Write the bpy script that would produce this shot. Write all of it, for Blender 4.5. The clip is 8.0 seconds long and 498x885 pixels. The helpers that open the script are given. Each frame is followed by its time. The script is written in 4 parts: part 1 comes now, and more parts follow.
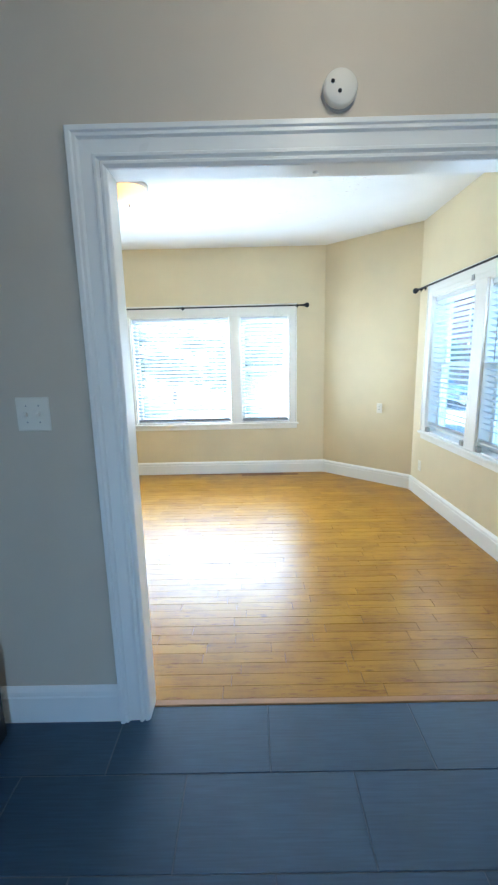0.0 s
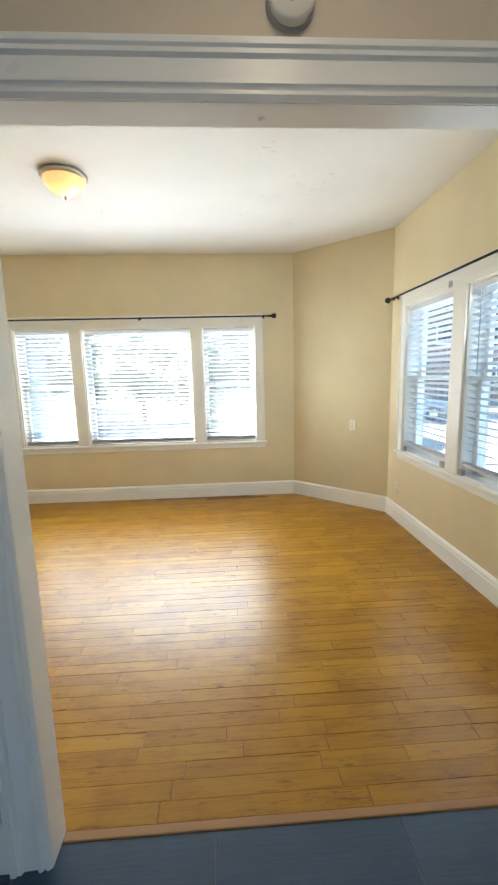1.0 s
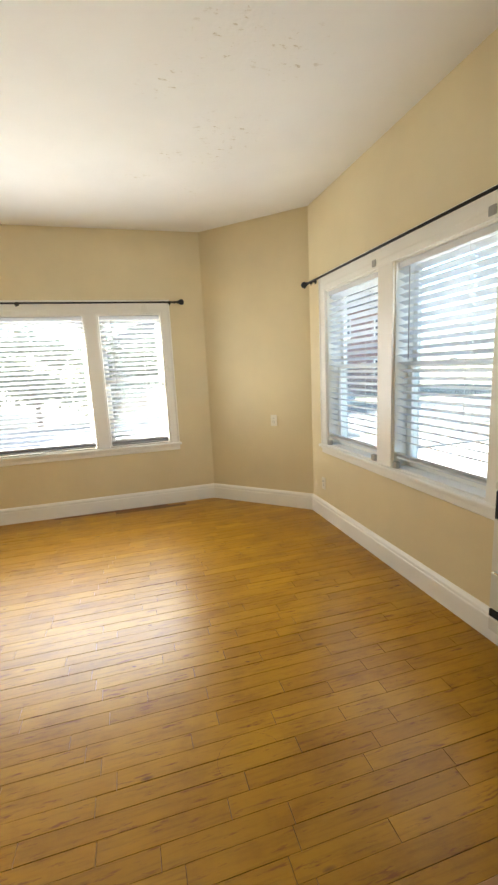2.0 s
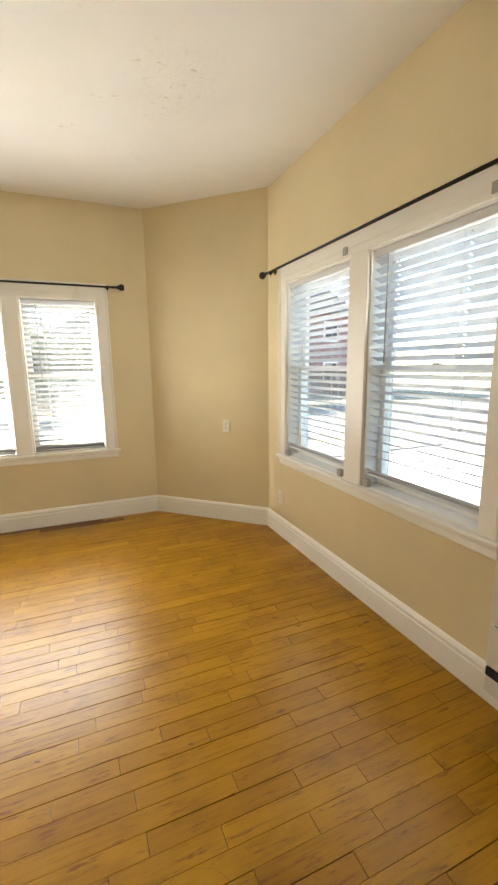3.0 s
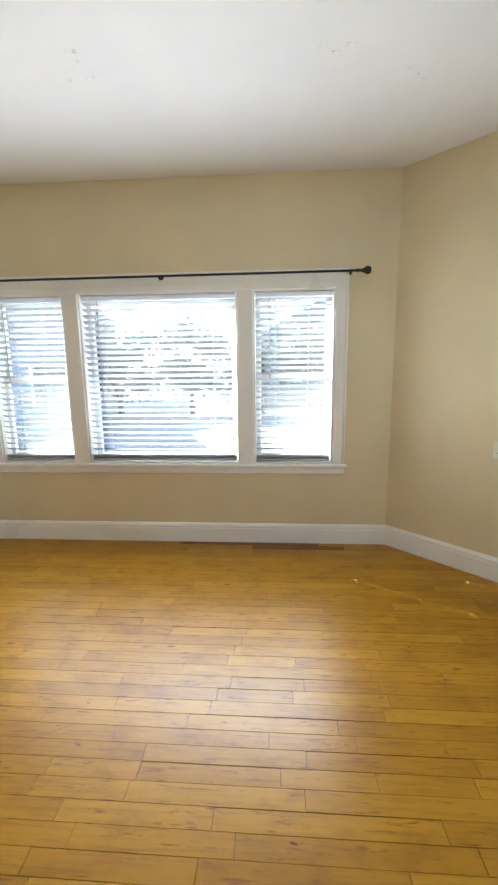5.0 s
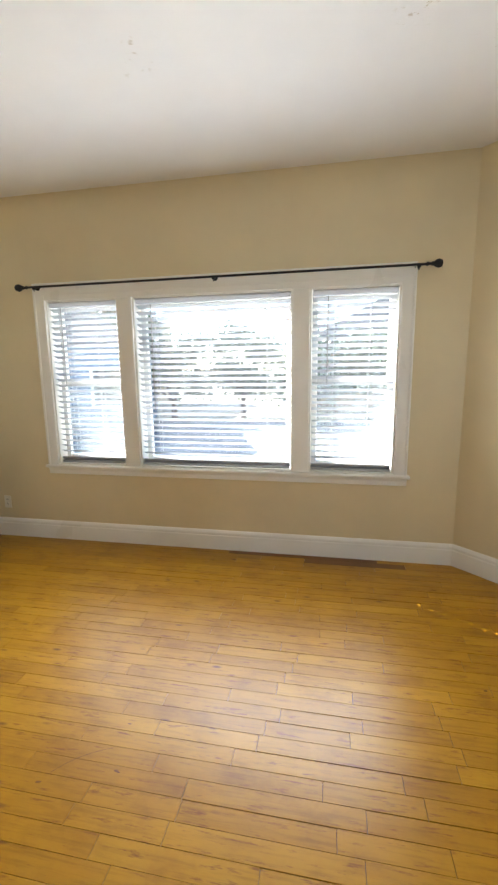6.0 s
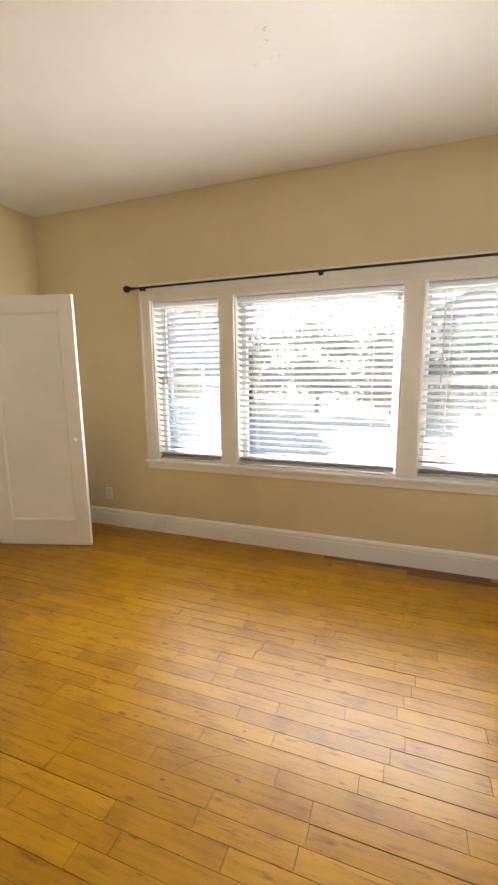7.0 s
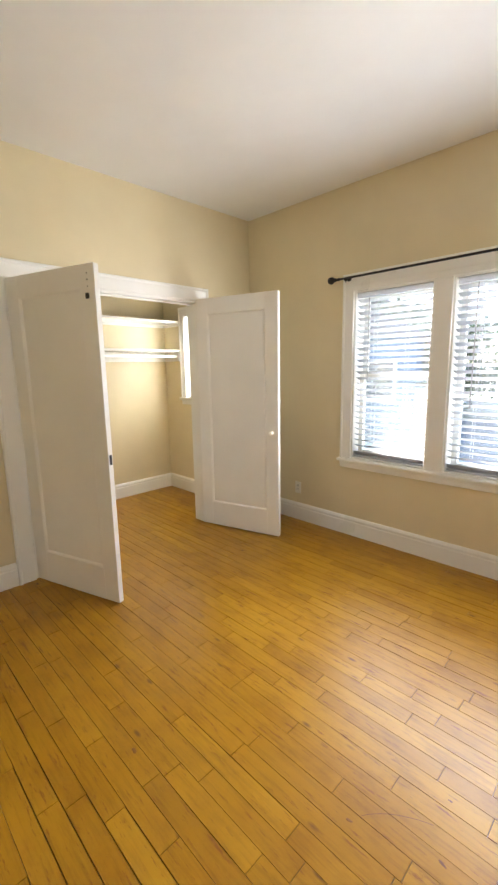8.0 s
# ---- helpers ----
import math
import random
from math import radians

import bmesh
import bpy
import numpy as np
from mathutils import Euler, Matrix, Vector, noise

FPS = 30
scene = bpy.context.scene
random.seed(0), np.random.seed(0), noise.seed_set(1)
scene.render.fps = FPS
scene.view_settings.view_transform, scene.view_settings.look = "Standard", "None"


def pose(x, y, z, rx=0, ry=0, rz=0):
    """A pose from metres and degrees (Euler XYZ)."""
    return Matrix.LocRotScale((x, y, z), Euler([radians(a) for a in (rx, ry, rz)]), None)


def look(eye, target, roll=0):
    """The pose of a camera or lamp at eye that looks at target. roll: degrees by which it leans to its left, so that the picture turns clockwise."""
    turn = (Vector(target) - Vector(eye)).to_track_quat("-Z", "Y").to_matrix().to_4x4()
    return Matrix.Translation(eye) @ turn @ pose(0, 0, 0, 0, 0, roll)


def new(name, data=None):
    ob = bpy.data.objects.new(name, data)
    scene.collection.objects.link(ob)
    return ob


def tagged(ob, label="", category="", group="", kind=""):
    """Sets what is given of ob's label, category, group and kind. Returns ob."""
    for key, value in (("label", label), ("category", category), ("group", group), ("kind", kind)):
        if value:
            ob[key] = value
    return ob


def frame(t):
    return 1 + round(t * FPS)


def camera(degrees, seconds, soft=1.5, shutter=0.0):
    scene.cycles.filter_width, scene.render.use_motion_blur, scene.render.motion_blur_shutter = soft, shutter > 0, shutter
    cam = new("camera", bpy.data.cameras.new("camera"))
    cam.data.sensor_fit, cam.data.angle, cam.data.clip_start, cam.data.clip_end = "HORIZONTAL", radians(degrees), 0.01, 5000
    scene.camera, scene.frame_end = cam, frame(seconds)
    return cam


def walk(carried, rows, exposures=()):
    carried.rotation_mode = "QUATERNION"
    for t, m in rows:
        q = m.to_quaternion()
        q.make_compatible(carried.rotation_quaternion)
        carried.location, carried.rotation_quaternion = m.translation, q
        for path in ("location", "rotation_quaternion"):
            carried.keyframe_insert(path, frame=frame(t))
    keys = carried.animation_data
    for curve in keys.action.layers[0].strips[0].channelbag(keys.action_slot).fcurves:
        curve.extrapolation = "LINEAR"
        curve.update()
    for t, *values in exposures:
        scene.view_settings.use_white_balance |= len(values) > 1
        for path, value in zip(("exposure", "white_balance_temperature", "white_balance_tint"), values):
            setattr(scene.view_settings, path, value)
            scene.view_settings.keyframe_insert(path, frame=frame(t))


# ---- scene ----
cam = camera(62.0, 8.0, soft=2.4)
PATH = [
    (0, (0.154, 0.041, 1.483), (0.14, 2.002, 1.094), -1.3),
    (0.3, (0.146, 0.132, 1.458), (0.297, 2.087, 1.064), -1.6),
    (0.5, (0.184, 0.218, 1.465), (0.359, 2.169, 1.06), -1.9),
    (0.8, (0.239, 0.365, 1.471), (0.382, 2.328, 1.12), -1.7),
    (1, (0.273, 0.457, 1.478), (0.382, 2.427, 1.153), -1.4),
    (1.5, (0.297, 0.674, 1.44), (0.454, 2.642, 1.115), -1.5),
    (2, (0.276, 0.914, 1.435), (0.804, 2.81, 1.082), -2.8),
    (2.2, (0.294, 0.995, 1.438), (1.011, 2.827, 1.076), -3.0),
    (3.3, (0.419, 1.501, 1.432), (1.153, 3.326, 1.069), 0.1),
    (3.5, (0.369, 1.605, 1.434), (1.025, 3.461, 1.079), 0.1),
    (4, (0.241, 1.81, 1.442), (0.69, 3.731, 1.117), -1.0),
    (4.5, (0.203, 1.969, 1.428), (0.355, 3.931, 1.076), -1.1),
    (5, (0.208, 2.135, 1.449), (0.075, 4.099, 1.093), -0.7),
    (5.2, (0.212, 2.184, 1.469), (0.005, 4.139, 1.103), -0.6),
    (6.3, (0.111, 2.305, 1.445), (-0.313, 4.231, 1.114), -0.7),
    (6.5, (0.054, 2.308, 1.455), (-0.416, 4.223, 1.12), -0.6),
    (7, (-0.082, 2.316, 1.459), (-0.766, 4.163, 1.112), -0.7),
    (7.5, (-0.182, 2.331, 1.465), (-1.202, 4.012, 1.1), -0.9),
    (8, (-0.259, 2.398, 1.447), (-1.659, 3.783, 1.094), -1.0),
]
EXPOSURES = [(0.0, 4.55, 4500, 4), (0.5, 4.3, 4850, 6), (1.0, 4.08, 5450, 8), (1.5, 4.05, 5700, 8), (2.0, 3.9, 6050, 10), (3.3, 3.85, 6500, 12), (4.0, 3.8, 6100, 11), (5.0, 3.7, 5300, 11), (6.3, 3.6, 5850, 14), (7.0, 3.63, 6350, 16), (8.0, 3.87, 5700, 15)]
walk(cam, [(t, look(eye, target, roll)) for t, eye, target, roll in PATH], EXPOSURES)

# ---- world and sun ----
SUN_TRAVEL = Vector((0.845, -0.535, -0.65)).normalized()
sky_world = bpy.data.worlds.new("sky_world")
sky_world.use_nodes = True
scene.world = sky_world
wn = sky_world.node_tree.nodes
sky = wn.new("ShaderNodeTexSky")
sky.sky_type = "NISHITA"
sky.sun_disc = False
sky.sun_elevation = math.asin(-SUN_TRAVEL.z)
sky.sun_rotation = math.atan2(-SUN_TRAVEL.x, -SUN_TRAVEL.y)
sky_world.node_tree.links.new(sky.outputs[0], wn["Background"].inputs[0])
wn["Background"].inputs[1].default_value = 0.065
sun_data = bpy.data.lights.new("sun", "SUN")
sun_data.energy, sun_data.angle, sun_data.color = 4.5, radians(0.55), (1.0, 0.94, 0.84)
sun = new("sun", sun_data)
sun.matrix_world = look((-20, 20, 20), Vector((-20, 20, 20)) + SUN_TRAVEL)

# area lamps added at the window openings stand in for the sky's light
def daylight_fill(at, side, spread, width, height, watts, colour=(1.0, 0.975, 0.89)):
    data = bpy.data.lights.new("daylight_fill", "AREA")
    data.shape, data.size, data.size_y, data.spread = "RECTANGLE", width, height, radians(spread)
    data.energy, data.color = watts, colour
    new("daylight_fill", data).matrix_world = look(at, Vector(at) + Vector(side))


daylight_fill((-0.724, 5.405, 1.355), (0, -1, 0.06), 180, 2.72, 1.30, 2.0)
# downward cone added to lay a sheen on the floor boards
daylight_fill((-0.724, 5.400, 1.355), (0, -0.75, -0.66), 58, 2.72, 0.9, 0.95)
daylight_fill((1.925, 3.385, 1.385), (-1, 0, 0.06), 180, 1.72, 1.28, 0.7)
# three slanted strips added in the room to brighten walls beside the windows
daylight_fill((-1.80, 5.345, 1.355), (-0.8, -0.6, 0.07), 84, 0.10, 1.3, 0.25)
daylight_fill((0.45, 5.345, 1.355), (0.8, -0.6, 0.07), 76, 0.10, 1.3, 0.14)
daylight_fill((1.865, 2.90, 1.385), (-0.6, 0.8, 0.07), 84, 0.10, 1.3, 0.05)
daylight_fill((-3.92, 5.40, 1.585), (-0.1, -0.85, -0.5), 180, 0.46, 0.88, 1.1)

# unseen lamp added in an assumed far doorway to brighten the hall
hall_fill_lamp = bpy.data.lights.new("hall_fill", "AREA")
hall_fill_lamp.shape, hall_fill_lamp.size, hall_fill_lamp.size_y = "RECTANGLE", 0.5, 1.9
hall_fill_lamp.energy, hall_fill_lamp.color = 0.95, (0.62, 0.80, 1.0)
new("hall_fill", hall_fill_lamp).matrix_world = look((0.1, -1.62, 1.05), (0.1, 0.0, 1.05))

# ---- materials ----
def material(name, colour, rough=0.5, metal=0.0):
    m = bpy.data.materials.new(name)
    m.use_nodes = True
    b = m.node_tree.nodes["Principled BSDF"]
    b.inputs["Base Color"].default_value = (*colour, 1)
    b.inputs["Roughness"].default_value = rough
    b.inputs["Metallic"].default_value = metal
    return m


def nd(m, kind, **values):
    n = m.node_tree.nodes.new(kind)
    for k, v in values.items():
        n.inputs[k.replace("_", " ")].default_value = v
    return n


def ln(m, a, b):
    m.node_tree.links.new(a, b)


def bsdf(m):
    return m.node_tree.nodes["Principled BSDF"]


def coords(m, scale=(1, 1, 1)):
    tc, mp = nd(m, "ShaderNodeTexCoord"), nd(m, "ShaderNodeMapping", Scale=scale)
    ln(m, tc.outputs["Object"], mp.inputs["Vector"])
    return mp.outputs[0]


def world_coords(m, scale=(1, 1, 1)):
    g, mp = nd(m, "ShaderNodeNewGeometry"), nd(m, "ShaderNodeMapping", Scale=scale)
    ln(m, g.outputs["Position"], mp.inputs["Vector"])
    return mp.outputs[0]


def noise_tex(m, vec, scale, detail=3.0, rough=0.55):
    n = nd(m, "ShaderNodeTexNoise", Scale=scale, Detail=detail, Roughness=rough)
    ln(m, vec, n.inputs["Vector"])
    return n.outputs["Fac"]


def ramp(m, fac, stops):
    r = nd(m, "ShaderNodeValToRGB")
    e = r.color_ramp.elements
    while len(e) < len(stops):
        e.new(0.5)
    for el, (p, c) in zip(e, stops):
        el.position, el.color = p, (*c, 1) if len(c) == 3 else c
    ln(m, fac, r.inputs[0])
    return r.outputs[0]


def mixc(m, fac, a, b, blend="MIX"):
    n = m.node_tree.nodes.new("ShaderNodeMix")
    n.data_type, n.blend_type = "RGBA", blend
    for v, k in ((fac, 0), (a, 6), (b, 7)):
        if hasattr(v, "is_output"):
            ln(m, v, n.inputs[k])
        else:
            n.inputs[k].default_value = v if k == 0 else (*v, 1)
    return n.outputs[2]


def bump(m, height, strength=0.2, dist=0.001, normal=None):
    n = nd(m, "ShaderNodeBump", Strength=strength, Distance=dist)
    ln(m, height, n.inputs["Height"])
    if normal is not None:
        ln(m, normal, n.inputs["Normal"])
    ln(m, n.outputs[0], bsdf(m).inputs["Normal"])
    return n.outputs[0]


def painted(name, colour, rough, peel=0.15, blotch=0.05, peel_scale=90.0, wavy=0.25):
    """Painted surface: roller stipple, slow blotches and slightly uneven sheen."""
    m = material(name, colour, rough)
    v = world_coords(m)
    slow = noise_tex(m, v, 1.7, 4)
    dark = tuple(c * (1 - blotch * 2) for c in colour)
    light = tuple(min(1, c * (1 + blotch)) for c in colour)
    ln(m, ramp(m, slow, [(0.3, dark), (0.7, light)]), bsdf(m).inputs["Base Color"])
    fine = noise_tex(m, v, peel_scale, 2)
    wide = noise_tex(m, v, 6.0, 3)
    first = bump(m, wide, wavy, 0.004)
    bump(m, fine, peel, 0.0012, first)
    rr = nd(m, "ShaderNodeMapRange", To_Min=rough - 0.07, To_Max=rough + 0.1)
    ln(m, slow, rr.inputs[0])
    ln(m, rr.outputs[0], bsdf(m).inputs["Roughness"])
    return m


WALL = painted("beige_wall_paint", (0.765, 0.655, 0.41), 0.42, 0.3, 0.03)
HALLWALL = painted("hall_wall_paint", (0.66, 0.575, 0.44), 0.5, 0.3, 0.03)
TRIM = painted("white_gloss_trim", (0.92, 0.90, 0.83), 0.29, 0.015, 0.015, 40.0, 0.02)
DOORPAINT = painted("white_door_paint", (0.92, 0.90, 0.84), 0.38, 0.06, 0.025, 40.0, 0.1)
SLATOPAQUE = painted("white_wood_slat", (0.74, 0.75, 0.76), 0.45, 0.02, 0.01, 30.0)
# white slats of the triple window, colour lowered to offset the sun on them
SLATDIMMED = painted("dimmed_white_vinyl_slat", (0.56, 0.57, 0.59), 0.4, 0.02, 0.01, 30.0)
vt, vm = nd(SLATDIMMED, "ShaderNodeBsdfTranslucent"), nd(SLATDIMMED, "ShaderNodeMixShader", Fac=0.12)
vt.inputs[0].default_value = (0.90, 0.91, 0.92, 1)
ln(SLATDIMMED, bsdf(SLATDIMMED).outputs[0], vm.inputs[1])
ln(SLATDIMMED, vt.outputs[0], vm.inputs[2])
ln(SLATDIMMED, vm.outputs[0], SLATDIMMED.node_tree.nodes["Material Output"].inputs[0])
ENAMEL = painted("cream_enamel", (0.76, 0.73, 0.65), 0.32, 0.03, 0.02, 40.0)
PLATE = painted("ivory_plastic", (0.88, 0.83, 0.70), 0.5, 0.02, 0.02, 40.0)
BLACK = painted("black_metal", (0.008, 0.008, 0.009), 0.6, 0.05, 0.05, 60.0)
BLACKDOOR = painted("black_door_paint", (0.012, 0.013, 0.016), 0.35, 0.05, 0.05, 60.0)
DARKSLOT = painted("dark_cavity", (0.015, 0.015, 0.015), 0.8, 0.05, 0.05, 60.0)
GREYCLIP = painted("grey_plastic_clip", (0.42, 0.41, 0.38), 0.5, 0.05, 0.05, 60.0)
CORD = painted("white_cord", (0.75, 0.74, 0.70), 0.8, 0.05, 0.02, 60.0)
NICKEL = material("brushed_nickel", (0.45, 0.42, 0.38), 0.32, 1.0)
STEEL = material("worn_steel", (0.5, 0.48, 0.44), 0.35, 1.0)
CHROME = material("satin_chrome", (0.7, 0.7, 0.68), 0.22, 1.0)
for metal_mat in (NICKEL, STEEL, CHROME):
    bump(metal_mat, noise_tex(metal_mat, coords(metal_mat, (1, 1, 30)), 60, 2), 0.1, 0.0005)


def ceiling_plaster():
    """White paint with a few patches where it has blistered and flaked."""
    m = painted("white_ceiling_paint", (0.90, 0.885, 0.84), 0.6, 0.4, 0.02, 45.0)
    flake = noise_tex(m, world_coords(m, (1, 1.6, 1)), 17, 5, 0.72)
    ripple = noise_tex(m, world_coords(m), 30, 4, 0.7)
    total = None
    for cx, cy, r in ((0.86, 2.88, 0.26), (0.6, 3.2, 0.2), (1.13, 2.92, 0.22), (1.0, 3.6, 0.28), (0.99, 3.89, 0.2), (0.66, 3.94, 0.15), (0.87, 4.44, 0.13), (0.49, 4.27, 0.11), (-0.70, 4.27, 0.17)):
        far = nd(m, "ShaderNodeVectorMath")
        far.operation = "DISTANCE"
        far.inputs[1].default_value = (cx, cy, H_CEIL)
        ln(m, world_coords(m), far.inputs[0])
        near = nd(m, "ShaderNodeMapRange", From_Min=r * 0.4, From_Max=r, To_Min=1.0, To_Max=0.0)
        ln(m, far.outputs["Value"], near.inputs[0])
        if total is None:
            total = near.outputs[0]
        else:
            mx = nd(m, "ShaderNodeMath")
            mx.operation = "MAXIMUM"
            ln(m, total, mx.inputs[0])
            ln(m, near.outputs[0], mx.inputs[1])
            total = mx.outputs[0]
    spots = nd(m, "ShaderNodeMath")
    spots.operation = "MULTIPLY"
    ln(m, total, spots.inputs[0])
    ln(m, ramp(m, flake, [(0.60, (0, 0, 0)), (0.65, (1, 1, 1))]), spots.inputs[1])
    old = bsdf(m).inputs["Base Color"].links[0].from_socket
    ln(m, mixc(m, spots.outputs[0], old, (0.66, 0.60, 0.49)), bsdf(m).inputs["Base Color"])
    lumps = nd(m, "ShaderNodeMath")
    lumps.operation = "MULTIPLY"
    ln(m, total, lumps.inputs[0])
    ln(m, ripple, lumps.inputs[1])
    n = nd(m, "ShaderNodeBump", Strength=0.6, Distance=0.006)
    ln(m, lumps.outputs[0], n.inputs["Height"])
    ln(m, bsdf(m).inputs["Normal"].links[0].from_socket, n.inputs["Normal"])
    ln(m, n.outputs[0], bsdf(m).inputs["Normal"])
    return m


H_CEIL = 2.83
CEIL = ceiling_plaster()


def plank_wood(name, joined):
    """Aged maple strips: a tone for each strip, long grain, knots and a worn satin varnish."""
    m = material(name, (0.5, 0.3, 0.1), 0.3)
    if joined:
        pick = nd(m, "ShaderNodeNewGeometry").outputs["Random Per Island"]
    else:
        pick = nd(m, "ShaderNodeObjectInfo").outputs["Random"]
    shift = nd(m, "ShaderNodeCombineXYZ")
    mul = nd(m, "ShaderNodeMath")
    mul.operation = "MULTIPLY"
    mul.inputs[1].default_value = 37.0
    ln(m, pick, mul.inputs[0])
    ln(m, mul.outputs[0], shift.inputs[2])
    ln(m, mul.outputs[0], shift.inputs[0])
    add = nd(m, "ShaderNodeVectorMath")
    ln(m, world_coords(m), add.inputs[0])
    ln(m, shift.outputs[0], add.inputs[1])

    def stretched(sx, sy):
        mp = nd(m, "ShaderNodeMapping", Scale=(sx, sy, 1))
        ln(m, add.outputs[0], mp.inputs["Vector"])
        return mp.outputs[0]

    tone = ramp(m, pick, [(0.0, (0.40, 0.196, 0.003)), (0.15, (0.42, 0.209, 0.003)), (0.5, (0.445, 0.225, 0.004)), (0.85, (0.50, 0.266, 0.007)), (1.0, (0.41, 0.203, 0.003))])
    grain = noise_tex(m, stretched(2.2, 34), 2.0, 5, 0.62)
    col = mixc(m, 0.48, tone, ramp(m, grain, [(0.28, (0.46, 0.36, 0.24)), (0.5, (0.93, 0.90, 0.86)), (0.72, (1, 1, 1))]), "MULTIPLY")
    cloud = noise_tex(m, world_coords(m, (1, 1.6, 1)), 4.2, 6, 0.65)
    col = mixc(m, 0.55, col, ramp(m, cloud, [(0.33, (0.58, 0.45, 0.30)), (0.47, (0.88, 0.84, 0.78)), (0.58, (1, 1, 1))]), "MULTIPLY")
    mark = noise_tex(m, stretched(8, 55), 1.0, 5, 0.7)
    col = mixc(m, ramp(m, mark, [(0.575, (0, 0, 0)), (0.67, (0.9, 0.9, 0.9))]), col, (0.22, 0.075, 0.008))
    vor = nd(m, "ShaderNodeTexVoronoi", Scale=1.0)
    vor.inputs["Randomness"].default_value = 1.0
    ln(m, stretched(5.5, 15), vor.inputs["Vector"])
    cell = nd(m, "ShaderNodeSeparateColor")
    ln(m, vor.outputs["Color"], cell.inputs[0])
    some = nd(m, "ShaderNodeMath")
    some.operation = "MULTIPLY"
    ln(m, ramp(m, cell.outputs[0], [(0.80, (0, 0, 0)), (0.83, (1, 1, 1))]), some.inputs[0])
    ln(m, ramp(m, vor.outputs["Distance"], [(0.06, (0.9, 0.9, 0.9)), (0.17, (0, 0, 0))]), some.inputs[1])
    col = mixc(m, some.outputs[0], col, (0.15, 0.06, 0.014))
    ln(m, col, bsdf(m).inputs["Base Color"])
    wear = noise_tex(m, world_coords(m), 3.1, 5)
    rr = nd(m, "ShaderNodeMapRange", To_Min=0.285, To_Max=0.37)
    ln(m, wear, rr.inputs[0])
    ln(m, rr.outputs[0], bsdf(m).inputs["Roughness"])
    bsdf(m).inputs["Specular IOR Level"].default_value = 0.42
    one = bump(m, noise_tex(m, stretched(1.2, 4), 1.0, 2), 0.25, 0.003)
    bump(m, grain, 0.12, 0.0006, one)
    return m


PLANK = plank_wood("varnished_maple_strip", False)
PLANKS = plank_wood("varnished_maple_strips", True)
SUBFLOOR = painted("dark_joint_dirt", (0.075, 0.034, 0.010), 0.9, 0.1, 0.1, 60.0)
KNOT = painted("dark_wood_knot", (0.20, 0.08, 0.016), 0.5, 0.2, 0.3, 120.0)
STAINED = painted("water_stained_maple", (0.20, 0.085, 0.022), 0.5, 0.2, 0.25, 60.0)
OAK = painted("golden_oak_strip", (0.42, 0.22, 0.075), 0.45, 0.1, 0.12, 60.0)


def slate_tile():
    m = material("dark_slate_tile", (0.05, 0.055, 0.065), 0.4)
    pick = nd(m, "ShaderNodeObjectInfo").outputs["Random"]
    base = ramp(m, pick, [(0.0, (0.036, 0.070, 0.120)), (1.0, (0.052, 0.092, 0.150))])
    streak = noise_tex(m, world_coords(m, (3, 70, 1)), 2.0, 4)
    cloud = noise_tex(m, world_coords(m), 5.0, 4)
    col = mixc(m, 0.6, base, ramp(m, streak, [(0.3, (0.62, 0.62, 0.64)), (0.7, (1.2, 1.2, 1.2))]), "MULTIPLY")
    col = mixc(m, 0.4, col, ramp(m, cloud, [(0.3, (0.7, 0.7, 0.7)), (0.7, (1.2, 1.2, 1.2))]), "MULTIPLY")
    ln(m, col, bsdf(m).inputs["Base Color"])
    rr = nd(m, "ShaderNodeMapRange", To_Min=0.30, To_Max=0.52)
    ln(m, cloud, rr.inputs[0])
    ln(m, rr.outputs[0], bsdf(m).inputs["Roughness"])
    bump(m, streak, 0.25, 0.0008)
    return m


TILE = slate_tile()
GROUT = painted("grey_grout", (0.12, 0.145, 0.18), 0.9, 0.2, 0.1, 80.0)


def glass_pane():
    m = bpy.data.materials.new("window_glass")
    m.use_nodes = True
    t = m.node_tree
    t.nodes.remove(t.nodes["Principled BSDF"])
    clear, gloss, mix = nd(m, "ShaderNodeBsdfTransparent"), nd(m, "ShaderNodeBsdfGlossy", Roughness=0.02), nd(m, "ShaderNodeMixShader")
    clear.inputs[0].default_value = (0.93, 0.96, 0.95, 1)
    edge = nd(m, "ShaderNodeLayerWeight", Blend=0.5)
    sheen = nd(m, "ShaderNodeMath")
    sheen.operation = "POWER"
    sheen.inputs[1].default_value = 5.0
    ln(m, edge.outputs["Facing"], sheen.inputs[0])
    span = nd(m, "ShaderNodeMapRange", To_Min=0.02, To_Max=0.6)
    ln(m, sheen.outputs[0], span.inputs[0])
    ln(m, span.outputs[0], mix.inputs[0])
    ln(m, clear.outputs[0], mix.inputs[1])
    ln(m, gloss.outputs[0], mix.inputs[2])
    # faint translucent white mixed in as a glare haze over the view outside
    veil, veil_mix = nd(m, "ShaderNodeBsdfTranslucent"), nd(m, "ShaderNodeMixShader")
    veil.inputs[0].default_value = (0.95, 0.96, 0.98, 1)
    veil_share = nd(m, "ShaderNodeMapRange", To_Min=0.009, To_Max=0.019)
    ln(m, noise_tex(m, world_coords(m), 3.0, 4), veil_share.inputs[0])
    ln(m, veil_share.outputs[0], veil_mix.inputs[0])
    ln(m, mix.outputs[0], veil_mix.inputs[1])
    ln(m, veil.outputs[0], veil_mix.inputs[2])
    ln(m, veil_mix.outputs[0], t.nodes["Material Output"].inputs[0])
    return m


GLASS = glass_pane()


